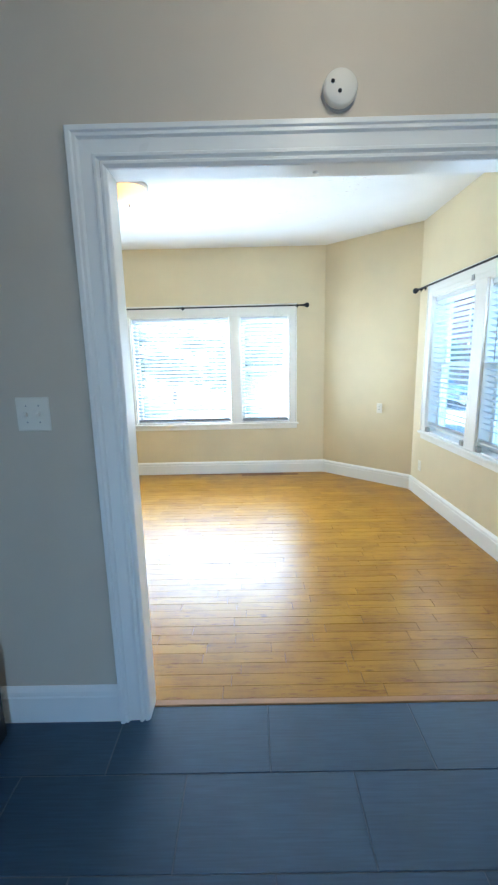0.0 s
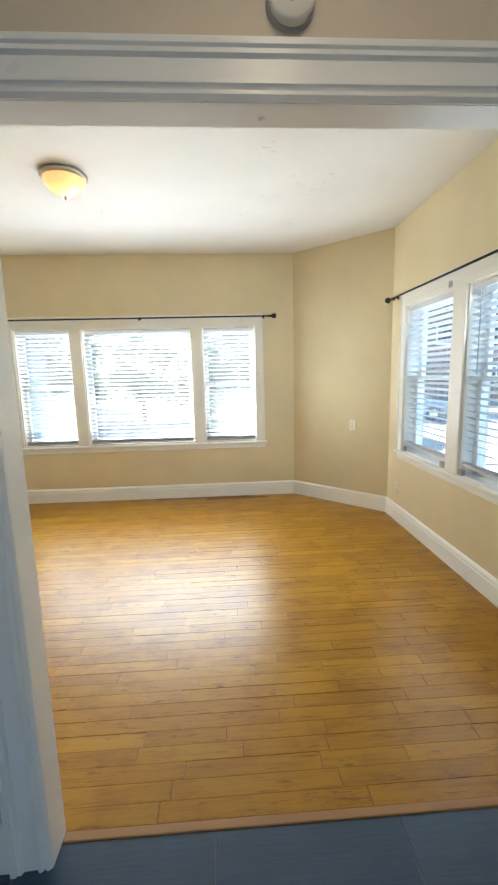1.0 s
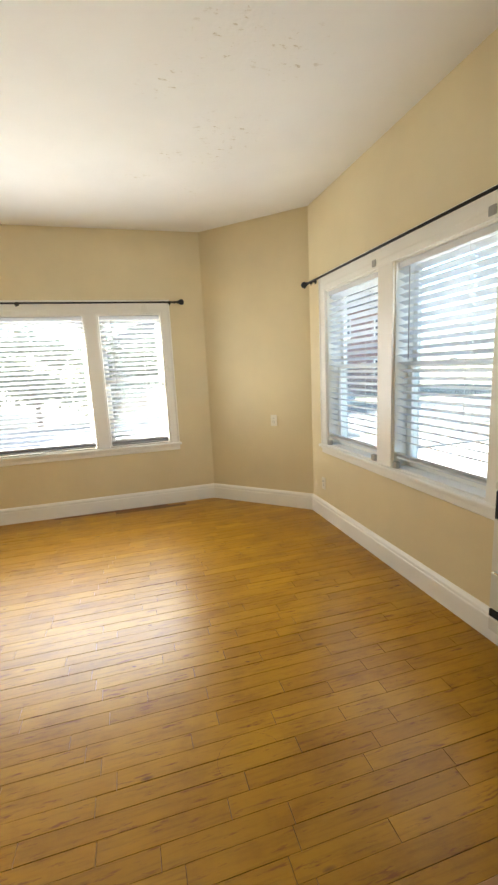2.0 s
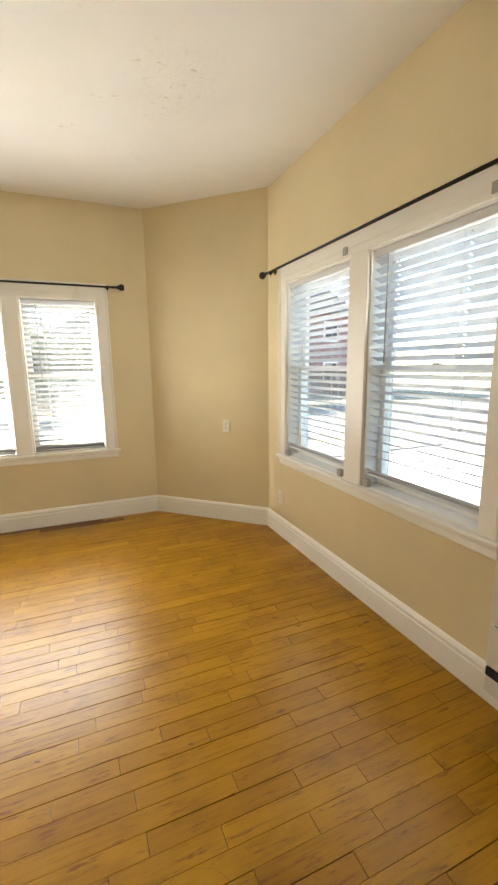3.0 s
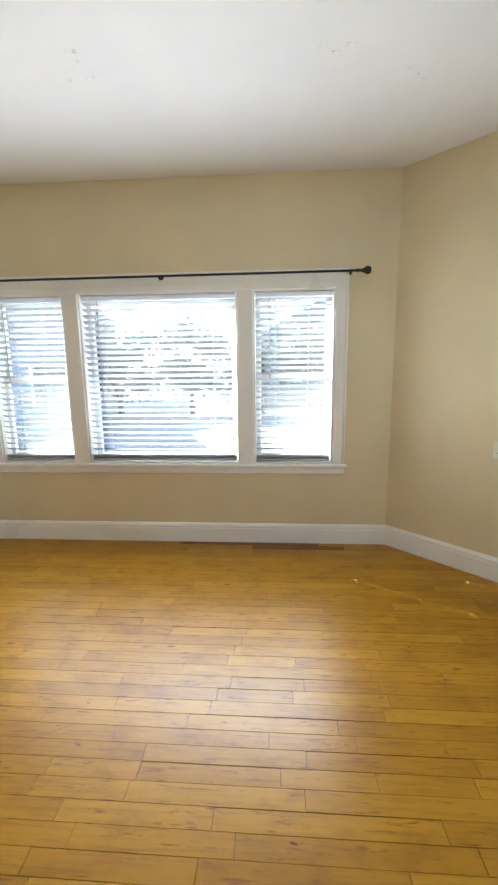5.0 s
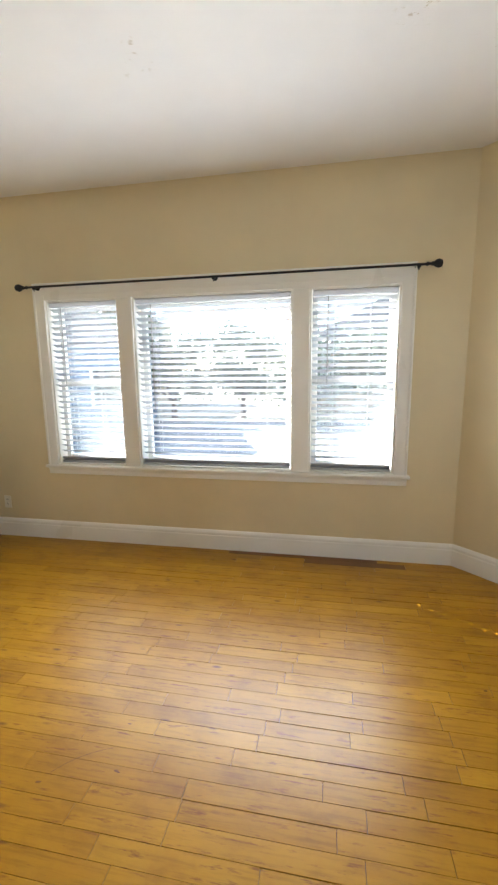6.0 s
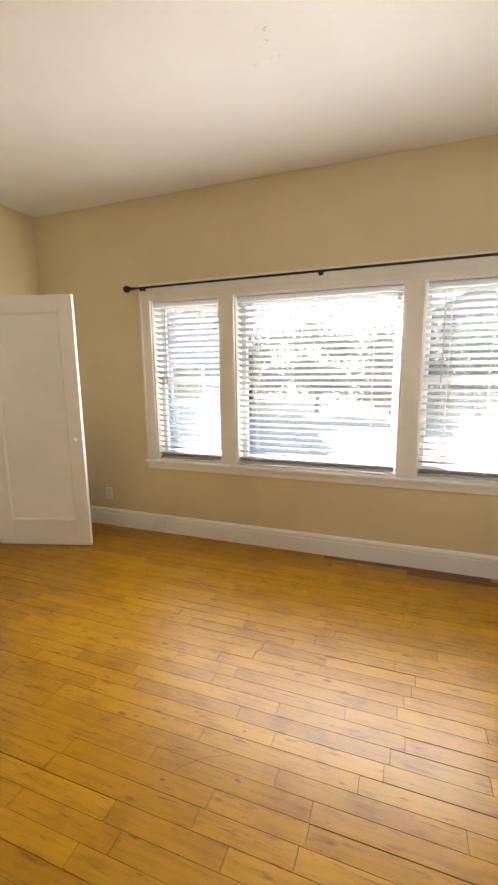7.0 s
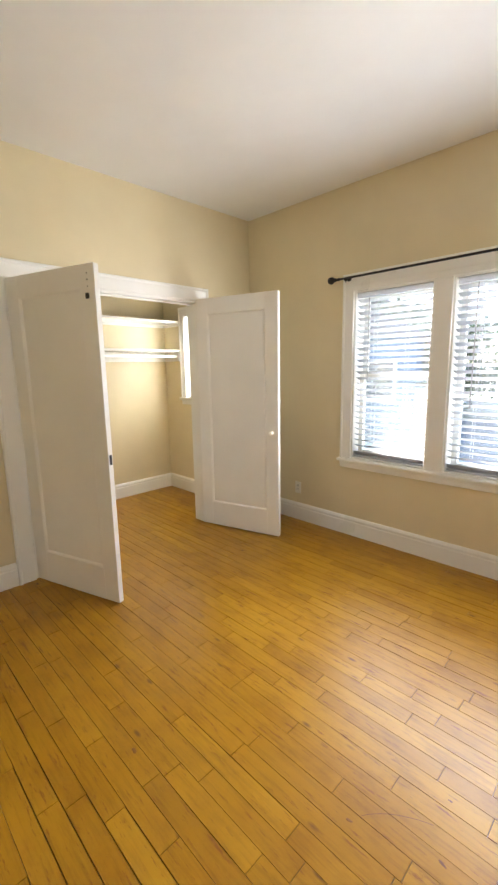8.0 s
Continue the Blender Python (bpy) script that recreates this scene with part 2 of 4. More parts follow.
def screen_mesh():
    m = bpy.data.materials.new("insect_screen_mesh")
    m.use_nodes = True
    t = m.node_tree
    clear, mix = nd(m, "ShaderNodeBsdfTransparent"), nd(m, "ShaderNodeMixShader", Fac=0.22)
    bsdf(m).inputs["Base Color"].default_value = (0.42, 0.44, 0.46, 1)
    ln(m, clear.outputs[0], mix.inputs[1])
    ln(m, bsdf(m).outputs[0], mix.inputs[2])
    ln(m, mix.outputs[0], t.nodes["Material Output"].inputs[0])
    return m


SCREEN = screen_mesh()


def frosted():
    m = bpy.data.materials.new("lit_frosted_glass")
    m.use_nodes = True
    t = m.node_tree
    through_, mix = nd(m, "ShaderNodeBsdfTranslucent"), nd(m, "ShaderNodeMixShader", Fac=0.75)
    through_.inputs[0].default_value = (0.92, 0.56, 0.29, 1)
    bsdf(m).inputs["Base Color"].default_value = (0.85, 0.72, 0.52, 1)
    bsdf(m).inputs["Roughness"].default_value = 0.25
    ln(m, bsdf(m).outputs[0], mix.inputs[1])
    ln(m, through_.outputs[0], mix.inputs[2])
    ln(m, mix.outputs[0], t.nodes["Material Output"].inputs[0])
    return m


FROST = frosted()


# ---- building helpers ----
def bx(bm, x0, x1, y0, y1, z0, z1, bevel=0.0, m=None):
    """A box, with chamfered edges if bevel is given, turned by m."""
    vs = [bm.verts.new((x, y, z)) for z in (z0, z1) for x, y in ((x0, y0), (x1, y0), (x1, y1), (x0, y1))]
    fs = [bm.faces.new([vs[i] for i in q]) for q in ((3, 2, 1, 0), (4, 5, 6, 7), (0, 1, 5, 4), (1, 2, 6, 5), (2, 3, 7, 6), (3, 0, 4, 7))]
    made = list(vs)
    if bevel:
        es = {e for f in fs for e in f.edges}
        r = bmesh.ops.bevel(bm, geom=list(es), offset=bevel, segments=1, affect="EDGES")
        made = list({v for v in vs if v.is_valid} | set(r["verts"]))
    if m is not None:
        bmesh.ops.transform(bm, matrix=m, verts=made)
    return bm


def box(*a, **k):
    return bx(bmesh.new(), *a, **k)


def tube(bm, a, b, r, r2=None, seg=12):
    a, b = Vector(a), Vector(b)
    d = b - a
    m = Matrix.Translation((a + b) / 2) @ d.to_track_quat("Z", "Y").to_matrix().to_4x4()
    bmesh.ops.create_cone(bm, cap_ends=True, segments=seg, radius1=r, radius2=r if r2 is None else r2, depth=d.length, matrix=m)
    return bm


def lathe(bm, rings, m=Matrix(), seg=24):
    """A turned body: rings of (radius, height) round the z axis, placed by m."""
    prev = None
    for r, z in rings:
        if r < 1e-5:
            cur = [bm.verts.new(m @ Vector((0, 0, z)))] * seg
        else:
            cur = [bm.verts.new(m @ Vector((r * math.cos(i * 2 * math.pi / seg), r * math.sin(i * 2 * math.pi / seg), z))) for i in range(seg)]
        if prev:
            for i in range(seg):
                q = [prev[i], prev[(i + 1) % seg], cur[(i + 1) % seg], cur[i]]
                q = list(dict.fromkeys(q))
                if len(q) > 2:
                    bm.faces.new(q)
        prev = cur
    bmesh.ops.recalc_face_normals(bm, faces=bm.faces)
    return bm


def sweep(bm, pts, normal, profile, closed=False):
    """Sweeps profile rows (sideways, out) along pts, mitred; out runs along normal, sideways along normal x way."""
    pts, n, rows = [Vector(p) for p in pts], Vector(normal), []
    for i, p in enumerate(pts):
        before = pts[i - 1] if i or closed else None
        after = pts[(i + 1) % len(pts)] if i + 1 < len(pts) or closed else None
        sides = [n.cross((p - before).normalized())] if before is not None else []
        sides += [n.cross((after - p).normalized())] if after is not None else []
        side = sum(sides, Vector()).normalized()
        side /= side.dot(sides[0])
        rows.append([bm.verts.new(p + side * u + n * o) for u, o in profile])
    k = len(profile)
    for i in range(len(rows) if closed else len(rows) - 1):
        a, b = rows[i], rows[(i + 1) % len(rows)]
        for j in range(k):
            bm.faces.new((a[j], a[(j + 1) % k], b[(j + 1) % k], b[j]))
    if not closed:
        bm.faces.new(rows[0])
        bm.faces.new(rows[-1][::-1])
    bmesh.ops.recalc_face_normals(bm, faces=bm.faces)
    return bm


def to_mesh(name, bm, mat, smooth=False):
    me = bpy.data.meshes.new(name)
    bm.to_mesh(me)
    bm.free()
    me.materials.append(mat)
    if smooth:
        for p in me.polygons:
            p.use_smooth = True
    return me


def part(name, bm, mat, parent=None, label="", smooth=False, world=True):
    """Links a bmesh as one mesh under a thing or part; world: its points are in world metres."""
    me = bm if isinstance(bm, bpy.types.Mesh) else to_mesh(name, bm, mat, smooth)
    ob = new(name, me)
    if parent is not None:
        ob.parent = parent
        if world and parent.data is None:
            ob.matrix_parent_inverse = parent.matrix_basis.inverted()
    return tagged(ob, label)


def thing(name, at, label, category, group="", kind=""):
    ob = new(name)
    ob.empty_display_size = 0.1
    ob.matrix_basis = at if isinstance(at, Matrix) else Matrix.Translation(at)
    return tagged(ob, label, category, group, kind)


def structure(name, bm, mat, label, category):
    return tagged(part(name, bm, mat), label, category, "", "structure")


def wall_mesh(axis, at, thick, s0, s1, z0, z1, holes=()):
    """A wall slab along x (axis 'x', faces at y = at and at + thick) or along y, with openings (s0, s1, z0, z1) cut through."""
    bm = bmesh.new()
    ss = sorted({s0, s1, *[h[0] for h in holes], *[h[1] for h in holes]})
    zs = sorted({z0, z1, *[h[2] for h in holes], *[h[3] for h in holes]})
    solid = {}
    for i in range(len(ss) - 1):
        for j in range(len(zs) - 1):
            s, z = (ss[i] + ss[i + 1]) / 2, (zs[j] + zs[j + 1]) / 2
            solid[i, j] = not any(h[0] < s < h[1] and h[2] < z < h[3] for h in holes)
    cache = {}

    def vert(i, j, k):
        if (i, j, k) not in cache:
            d = at + thick * k
            cache[i, j, k] = bm.verts.new((ss[i], d, zs[j]) if axis == "x" else (d, ss[i], zs[j]))
        return cache[i, j, k]

    for (i, j), full in solid.items():
        if not full:
            continue
        for k in (0, 1):
            bm.faces.new([vert(i, j, k), vert(i + 1, j, k), vert(i + 1, j + 1, k), vert(i, j + 1, k)])
        for di, dj, a, b in ((-1, 0, (i, j), (i, j + 1)), (1, 0, (i + 1, j), (i + 1, j + 1)), (0, -1, (i, j), (i + 1, j)), (0, 1, (i, j + 1), (i + 1, j + 1))):
            if not solid.get((i + di, j + dj), False):
                bm.faces.new([vert(*a, 0), vert(*b, 0), vert(*b, 1), vert(*a, 1)])
    bmesh.ops.recalc_face_normals(bm, faces=bm.faces)
    return bm


# ---- plan ----
H = 2.83                      # ceiling
YA = 5.43                     # window wall, room face
XR = 1.95                     # side wall with two windows
XL = -3.28                    # closet wall, room face
YH, YO = 1.545, 1.63          # hall face and room face of the wall with the wide opening
C1, C2 = (1.10, YA), (XR, 4.60)   # ends of the slanted corner wall
XC, YC = -4.58, 5.28          # closet back and side walls
OUT = 5.62                    # outer face of the window wall

# ---- large structure ----
A_WIN = [(-2.10, -1.472), (-1.345, -0.095), (0.028, 0.652)]   # x spans of the three lights
A_Z0, A_Z1 = 0.68, 2.03
R_WIN = [(3.465, 4.26), (2.51, 3.30)]                         # y spans of the two lights
R_Z0, R_Z1 = 0.72, 2.05
OPEN = (-0.30, 1.262, 2.105)                                  # wide opening: jambs and head
CLOSET = (3.235, 4.775, 2.035)                                # closet doorway
CW = (-4.165, -3.68, 1.13, 2.04)                              # closet window

structure("wall_north", wall_mesh("x", YA, OUT - YA, XL - 0.12, XR + 0.19, -0.3, H + 0.2, [(a, b, A_Z0, A_Z1) for a, b in A_WIN]), WALL, "beige painted plaster wall around the triple window", "wall")
structure("wall_east", wall_mesh("y", XR, 0.19, YO - 0.105, YA, -0.3, H + 0.2, [(a, b, R_Z0, R_Z1) for a, b in R_WIN]), WALL, "beige painted plaster wall around the double window", "wall")
bm = bmesh.new()
tri = [(C1[0], C1[1]), (C2[0], C2[1]), (XR + 0.001, YA + 0.001)]
lo, hi = [bm.verts.new((x, y, -0.02)) for x, y in tri], [bm.verts.new((x, y, H + 0.05)) for x, y in tri]
for i in range(3):
    bm.faces.new((lo[i], lo[(i + 1) % 3], hi[(i + 1) % 3], hi[i]))
bm.faces.new(lo[::-1])
bm.faces.new(hi)
bmesh.ops.recalc_face_normals(bm, faces=bm.faces)
structure("wall_corner", bm, WALL, "beige slanted wall across the room corner", "wall")
structure("wall_west", wall_mesh("y", XL - 0.12, 0.12, YO, YA, -0.05, H + 0.2, [(CLOSET[0], CLOSET[1], -0.05, CLOSET[2])]), WALL, "beige painted wall with the closet doorway", "wall")
structure("wall_south", wall_mesh("x", 1.60, YO - 1.60, XL - 0.12, XR, -0.05, H + 0.2, [(OPEN[0] - 0.018, OPEN[1] + 0.018, -0.05, OPEN[2] + 0.018)]), WALL, "beige painted wall round the wide cased opening", "wall")
structure("hall_wall_north", wall_mesh("x", YH, 1.597 - YH, -2.4, 2.6, -0.05, H + 0.2, [(OPEN[0] - 0.018, OPEN[1] + 0.018, -0.05, OPEN[2] + 0.018)]), HALLWALL, "greige painted hall wall round the wide opening", "wall")
# opening behind the camera, assumed as a way for light into the hall
structure("hall_wall_south", wall_mesh("x", -1.75, 0.15, -2.4, 2.6, -0.05, H + 0.2, [(-0.05, 0.25, 0.0, 2.05)]), HALLWALL, "greige painted hall wall, unseen, with an assumed open doorway", "wall")
structure("hall_wall_west", wall_mesh("y", -2.4, 0.12, -1.6, YH, -0.05, H + 0.2), HALLWALL, "greige painted end wall of the hall", "wall")
structure("hall_wall_east", wall_mesh("y", 2.48, 0.12, -1.6, YH, -0.05, H + 0.2), HALLWALL, "greige painted end wall of the hall", "wall")
# closet shell
structure("closet_wall_west", wall_mesh("y", XC - 0.12, 0.12, 2.5, OUT, -0.05, H + 0.2), WALL, "beige painted back wall of the closet", "wall")
structure("closet_wall_north", wall_mesh("x", YC, 0.16, XC, XL - 0.12, -0.05, H + 0.2, [CW]), WALL, "beige painted closet wall with a small window", "wall")
structure("closet_wall_south", wall_mesh("x", 2.5, 0.12, XC, XL - 0.12, -0.05, H + 0.2), WALL, "beige painted end wall of the closet", "wall")
structure("ceiling", box(XC - 0.1, XR + 0.1, 1.6, OUT - 0.02, H, H + 0.15), CEIL, "white painted plaster ceiling with flaking patches", "ceiling")
structure("hall_ceiling", box(-2.4, 2.6, -1.75, 1.598, H, H + 0.15), CEIL, "white painted hall ceiling", "ceiling")
structure("roof", box(XC - 0.3, 2.7, -1.9, OUT + 0.15, H + 0.21, H + 0.4), GREYCLIP, "flat grey roof over the rooms", "roof")

BASE = [(0, 0), (0.018, 0), (0.018, 0.118), (0.0145, 0.124), (0.0145, 0.13), (0.018, 0.134), (0.017, 0.146), (0.010, 0.158), (0.004, 0.164), (0, 0.165)]


def baseboard(pts, label="white painted moulded baseboard", mirror=False):
    prof = [((-u if mirror else u), v) for u, v in BASE]
    structure("baseboard", sweep(bmesh.new(), [(x, y, 0.0) for x, y in pts], (0, 0, 1), prof), TRIM, label, "baseboard")


# the room side lies to the left of each run
baseboard([(XR, 1.66), (XR, C2[1]), C1, (XL, YA), (XL, CLOSET[1] + 0.115)])
baseboard([(XL, CLOSET[0] - 0.115), (XL, YO), (OPEN[0] - 0.12, YO)])
baseboard([(XL - 0.12, YC), (XC, YC), (XC, 2.62), (XL - 0.12, 2.62)])
baseboard([(OPEN[0] - 0.12, YH), (-2.28, YH), (-2.28, -1.6), (-0.06, -1.6)])
baseboard([(0.26, -1.6), (2.48, -1.6), (2.48, YH), (OPEN[1] + 0.12, YH)])

CASING = [(0, 0), (0, 0.010), (0.010, 0.018), (0.018, 0.018), (0.022, 0.011), (0.030, 0.022), (0.039, 0.022), (0.044, 0.013), (0.083, 0.015), (0.089, 0.025), (0.099, 0.025), (0.104, 0.031), (0.118, 0.031), (0.122, 0.024), (0.122, 0)]
FLAT = [(0, 0), (0.0, 0.016), (0.004, 0.019), (0.078, 0.019), (0.082, 0.026), (0.09, 0.029), (0.098, 0.026), (0.1, 0.02), (0.1, 0)]


def casing_run(name, pts, normal, profile, parent=None, label="", flip=False):
    prof = [((-u if flip else u), o) for u, o in profile]
    return part(name, sweep(bmesh.new(), pts, normal, prof), TRIM, parent, label)


# wide cased opening
d = thing("door_1", (0.48, YH, 0), "wide opening with white moulded casing and jambs", "doorway", "", "structure")
casing_run("casing", [(OPEN[0], YH, 0), (OPEN[0], YH, OPEN[2]), (OPEN[1], YH, OPEN[2]), (OPEN[1], YH, 0)], (0, -1, 0), CASING, d)
casing_run("casing", [(OPEN[0], YO, 0), (OPEN[0], YO, OPEN[2]), (OPEN[1], YO, OPEN[2]), (OPEN[1], YO, 0)], (0, 1, 0), CASING, d, flip=True)
part("jamb", box(OPEN[0] - 0.018, OPEN[0] + 0.001, YH - 0.004, YO + 0.004, 0, OPEN[2] + 0.001), TRIM, d)
part("jamb", box(OPEN[1] - 0.001, OPEN[1] + 0.018, YH - 0.004, YO + 0.004, 0, OPEN[2] + 0.001), TRIM, d)
part("head_jamb", box(OPEN[0] + 0.001, OPEN[1] - 0.001, YH - 0.004, YO + 0.004, OPEN[2] - 0.001, OPEN[2] + 0.017), TRIM, d)
part("catch", lathe(bmesh.new(), [(0.0, -0.007), (0.008, -0.006), (0.011, 0.0)], Matrix.Translation((0.39, 1.60, OPEN[2] - 0.001)), 12), TRIM, d, "painted-over round catch")
structure("threshold", box(OPEN[0] + 0.002, OPEN[1] - 0.002, 1.602, 1.635, -0.01, 0.004, 0.003), OAK, "reddish oak strip where boards meet tiles", "threshold")

# closet doorway trim
d = thing("door_2", (XL, 4.0, 0), "white cased closet doorway", "doorway", "", "structure")
casing_run("casing", [(XL, CLOSET[0], 0), (XL, CLOSET[0], CLOSET[2]), (XL, CLOSET[1], CLOSET[2]), (XL, CLOSET[1], 0)], (1, 0, 0), [(u * 1.12, o) for u, o in FLAT], d, flip=False)
part("jamb", box(XL - 0.124, XL + 0.004, CLOSET[0] - 0.002, CLOSET[0] + 0.02, 0, CLOSET[2]), TRIM, d)
part("jamb", box(XL - 0.124, XL + 0.004, CLOSET[1] - 0.02, CLOSET[1] + 0.002, 0, CLOSET[2]), TRIM, d)
part("head_jamb", box(XL - 0.124, XL + 0.004, CLOSET[0] + 0.02, CLOSET[1] - 0.02, CLOSET[2] - 0.02, CLOSET[2] + 0.002), TRIM, d)
part("door_stop", box(XL - 0.07, XL - 0.05, CLOSET[0] + 0.02, CLOSET[1] - 0.02, CLOSET[2] - 0.032, CLOSET[2] - 0.02), TRIM, d)


# ---- windows and blinds; each built in a flat frame (along, inward depth, up) and placed by a pose ----
def frame_box(s0, s1, d0, d1, z0, z1, bevel=0.0, bm=None):
    """Along s; depth d counts outward from the wall's room face."""
    return bx(bm or bmesh.new(), s0, s1, d0, d1, z0, z1, bevel)


def sash(name, s0, s1, z0, z1, d0, d1, stile, top, bottom, parent):
    bm = bmesh.new()
    frame_box(s0, s0 + stile, d0, d1, z0, z1, 0.004, bm)
    frame_box(s1 - stile, s1, d0, d1, z0, z1, 0.004, bm)
    frame_box(s0 + stile, s1 - stile, d0 + 0.001, d1 - 0.001, z1 - top, z1, 0.004, bm)
    frame_box(s0 + stile, s1 - stile, d0 + 0.001, d1 - 0.001, z0, z0 + bottom, 0.004, bm)
    ob = part(name, bm, TRIM, parent, world=False)
    mid = (d0 + d1) / 2
    pane = part("pane", frame_box(s0 + stile - 0.005, s1 - stile + 0.005, mid - 0.002, mid + 0.002, z0 + bottom - 0.005, z1 - top + 0.005), GLASS, ob, "clear glass pane", world=False)
    pane.visible_shadow = False
    return ob


def window(name, m, lights, z0, z1, rail, label, kinds, depth, head_up=0.135, side=0.095):
    """A mulled window: jamb liners, casing, mullion boards, stool, apron and sashes."""
    w = thing(name, m, label, "window", "", "structure")
    a, b = lights[0][0], lights[-1][1]
    bm = bmesh.new()
    for s0, s1 in lights:
        frame_box(s0 - 0.001, s0 + 0.012, 0.0, depth, z0, z1, 0, bm)
        frame_box(s1 - 0.012, s1 + 0.001, 0.0, depth, z0, z1, 0, bm)
        frame_box(s0 + 0.012, s1 - 0.012, 0.0, depth, z1 - 0.012, z1 + 0.001, 0, bm)
        frame_box(s0 + 0.012, s1 - 0.012, 0.0, depth, z0 - 0.001, z0 + 0.012, 0, bm)
    part("window_frame", bm, TRIM, w, world=False)
    prof = [(u * side / 0.1, o) for u, o in FLAT]
    part("casing", sweep(bmesh.new(), [(a, 0, z0), (a, 0, z1 + (head_up - side)), (b, 0, z1 + (head_up - side)), (b, 0, z0)], (0, -1, 0), prof), TRIM, w, world=False)
    part("head_board", frame_box(a, b, -0.017, 0, z1, z1 + head_up - side), TRIM, w, world=False)
    for (p0, p1), (q0, q1) in zip(lights[:-1], lights[1:]):
        lo, hi = min(p1, q1), max(p0, q0)
        part("mullion", frame_box(lo, hi, -0.019, 0, z0 + 0.001, z1 - 0.001, 0.003), TRIM, w, world=False)
    part("window_sill", frame_box(a - side - 0.02, b + side + 0.02, -0.045, 0.02, z0 - 0.026, z0 - 0.001, 0.006), TRIM, w, world=False)
    part("apron", sweep(bmesh.new(), [(a - side, 0, z0 - 0.0265), (b + side, 0, z0 - 0.0265)], (0, -1, 0), [(0, 0), (0, 0.024), (-0.012, 0.024), (-0.018, 0.017), (-0.05, 0.017), (-0.056, 0.012), (-0.056, 0)]), TRIM, w, world=False)
    for (s0, s1), kind in zip(lights, kinds):
        s0, s1 = s0 + 0.012, s1 - 0.012
        lo, hi = z0 + 0.012, z1 - 0.012
        if kind == "picture":
            sash("picture_sash", s0, s1, lo, hi, depth - 0.075, depth - 0.035, 0.045, 0.045, 0.05, w)
        else:
            sash("upper_sash", s0, s1, rail - 0.018, hi, depth - 0.06, depth - 0.025, 0.042, 0.045, 0.036, w)
            sash("lower_sash", s0, s1, lo, rail + 0.018, depth - 0.097, depth - 0.062, 0.042, 0.036, 0.06, w)
            if name == "window_3":
                continue
            fs = bmesh.new()
            frame_box(s0, s1, depth - 0.012, depth - 0.010, lo, rail, 0, fs)
            sc = part("insect_screen", fs, SCREEN, w, "fine grey insect screen", world=False)
            sc.visible_shadow = False
            lk = part("sash_lock", frame_box((s0 + s1) / 2 - 0.02, (s0 + s1) / 2 + 0.02, depth - 0.09, depth - 0.065, rail + 0.018, rail + 0.028, 0.003), STEEL, w, world=False)
    return w


PITCH, SLAT, HOLE = 0.0465, 0.052, 0.165


def slat_bm(length, tilt):
    """A thin slat, slightly crowned, with two routed cord holes."""
    bm = bmesh.new()
    xs = [0, HOLE - 0.006, HOLE + 0.006, length - HOLE - 0.006, length - HOLE + 0.006, length]
    ys = [-SLAT / 2, -0.009, 0.009, SLAT / 2]
    top = {}
    for i, x in enumerate(xs):
        for j, y in enumerate(ys):
            top[i, j] = [bm.verts.new((x, y, 0.0012 + 0.0018 * (1 - (2 * y / SLAT) ** 2) - s * 0.0026)) for s in (0, 1)]
    for s in (0, 1):
        for i in range(5):
            for j in range(3):
                if not (j == 1 and i in (1, 3)):
                    bm.faces.new([top[a][s] for a in ((i, j), (i + 1, j), (i + 1, j + 1), (i, j + 1))])
    rim = [(i, 0) for i in range(6)] + [(5, j) for j in (1, 2, 3)] + [(i, 3) for i in range(4, -1, -1)] + [(0, j) for j in (2, 1)]
    for p, q in zip(rim, rim[1:] + rim[:1]):
        bm.faces.new((top[p][0], top[q][0], top[q][1], top[p][1]))
    for h in (1, 3):
        loop = [(h, 1), (h + 1, 1), (h + 1, 2), (h, 2)]
        for p, q in zip(loop, loop[1:] + loop[:1]):
            bm.faces.new((top[p][0], top[q][0], top[q][1], top[p][1]))
    bmesh.ops.recalc_face_normals(bm, faces=bm.faces)
    bmesh.ops.rotate(bm, verts=bm.verts, matrix=Matrix.Rotation(tilt, 3, "X"))
    return bm


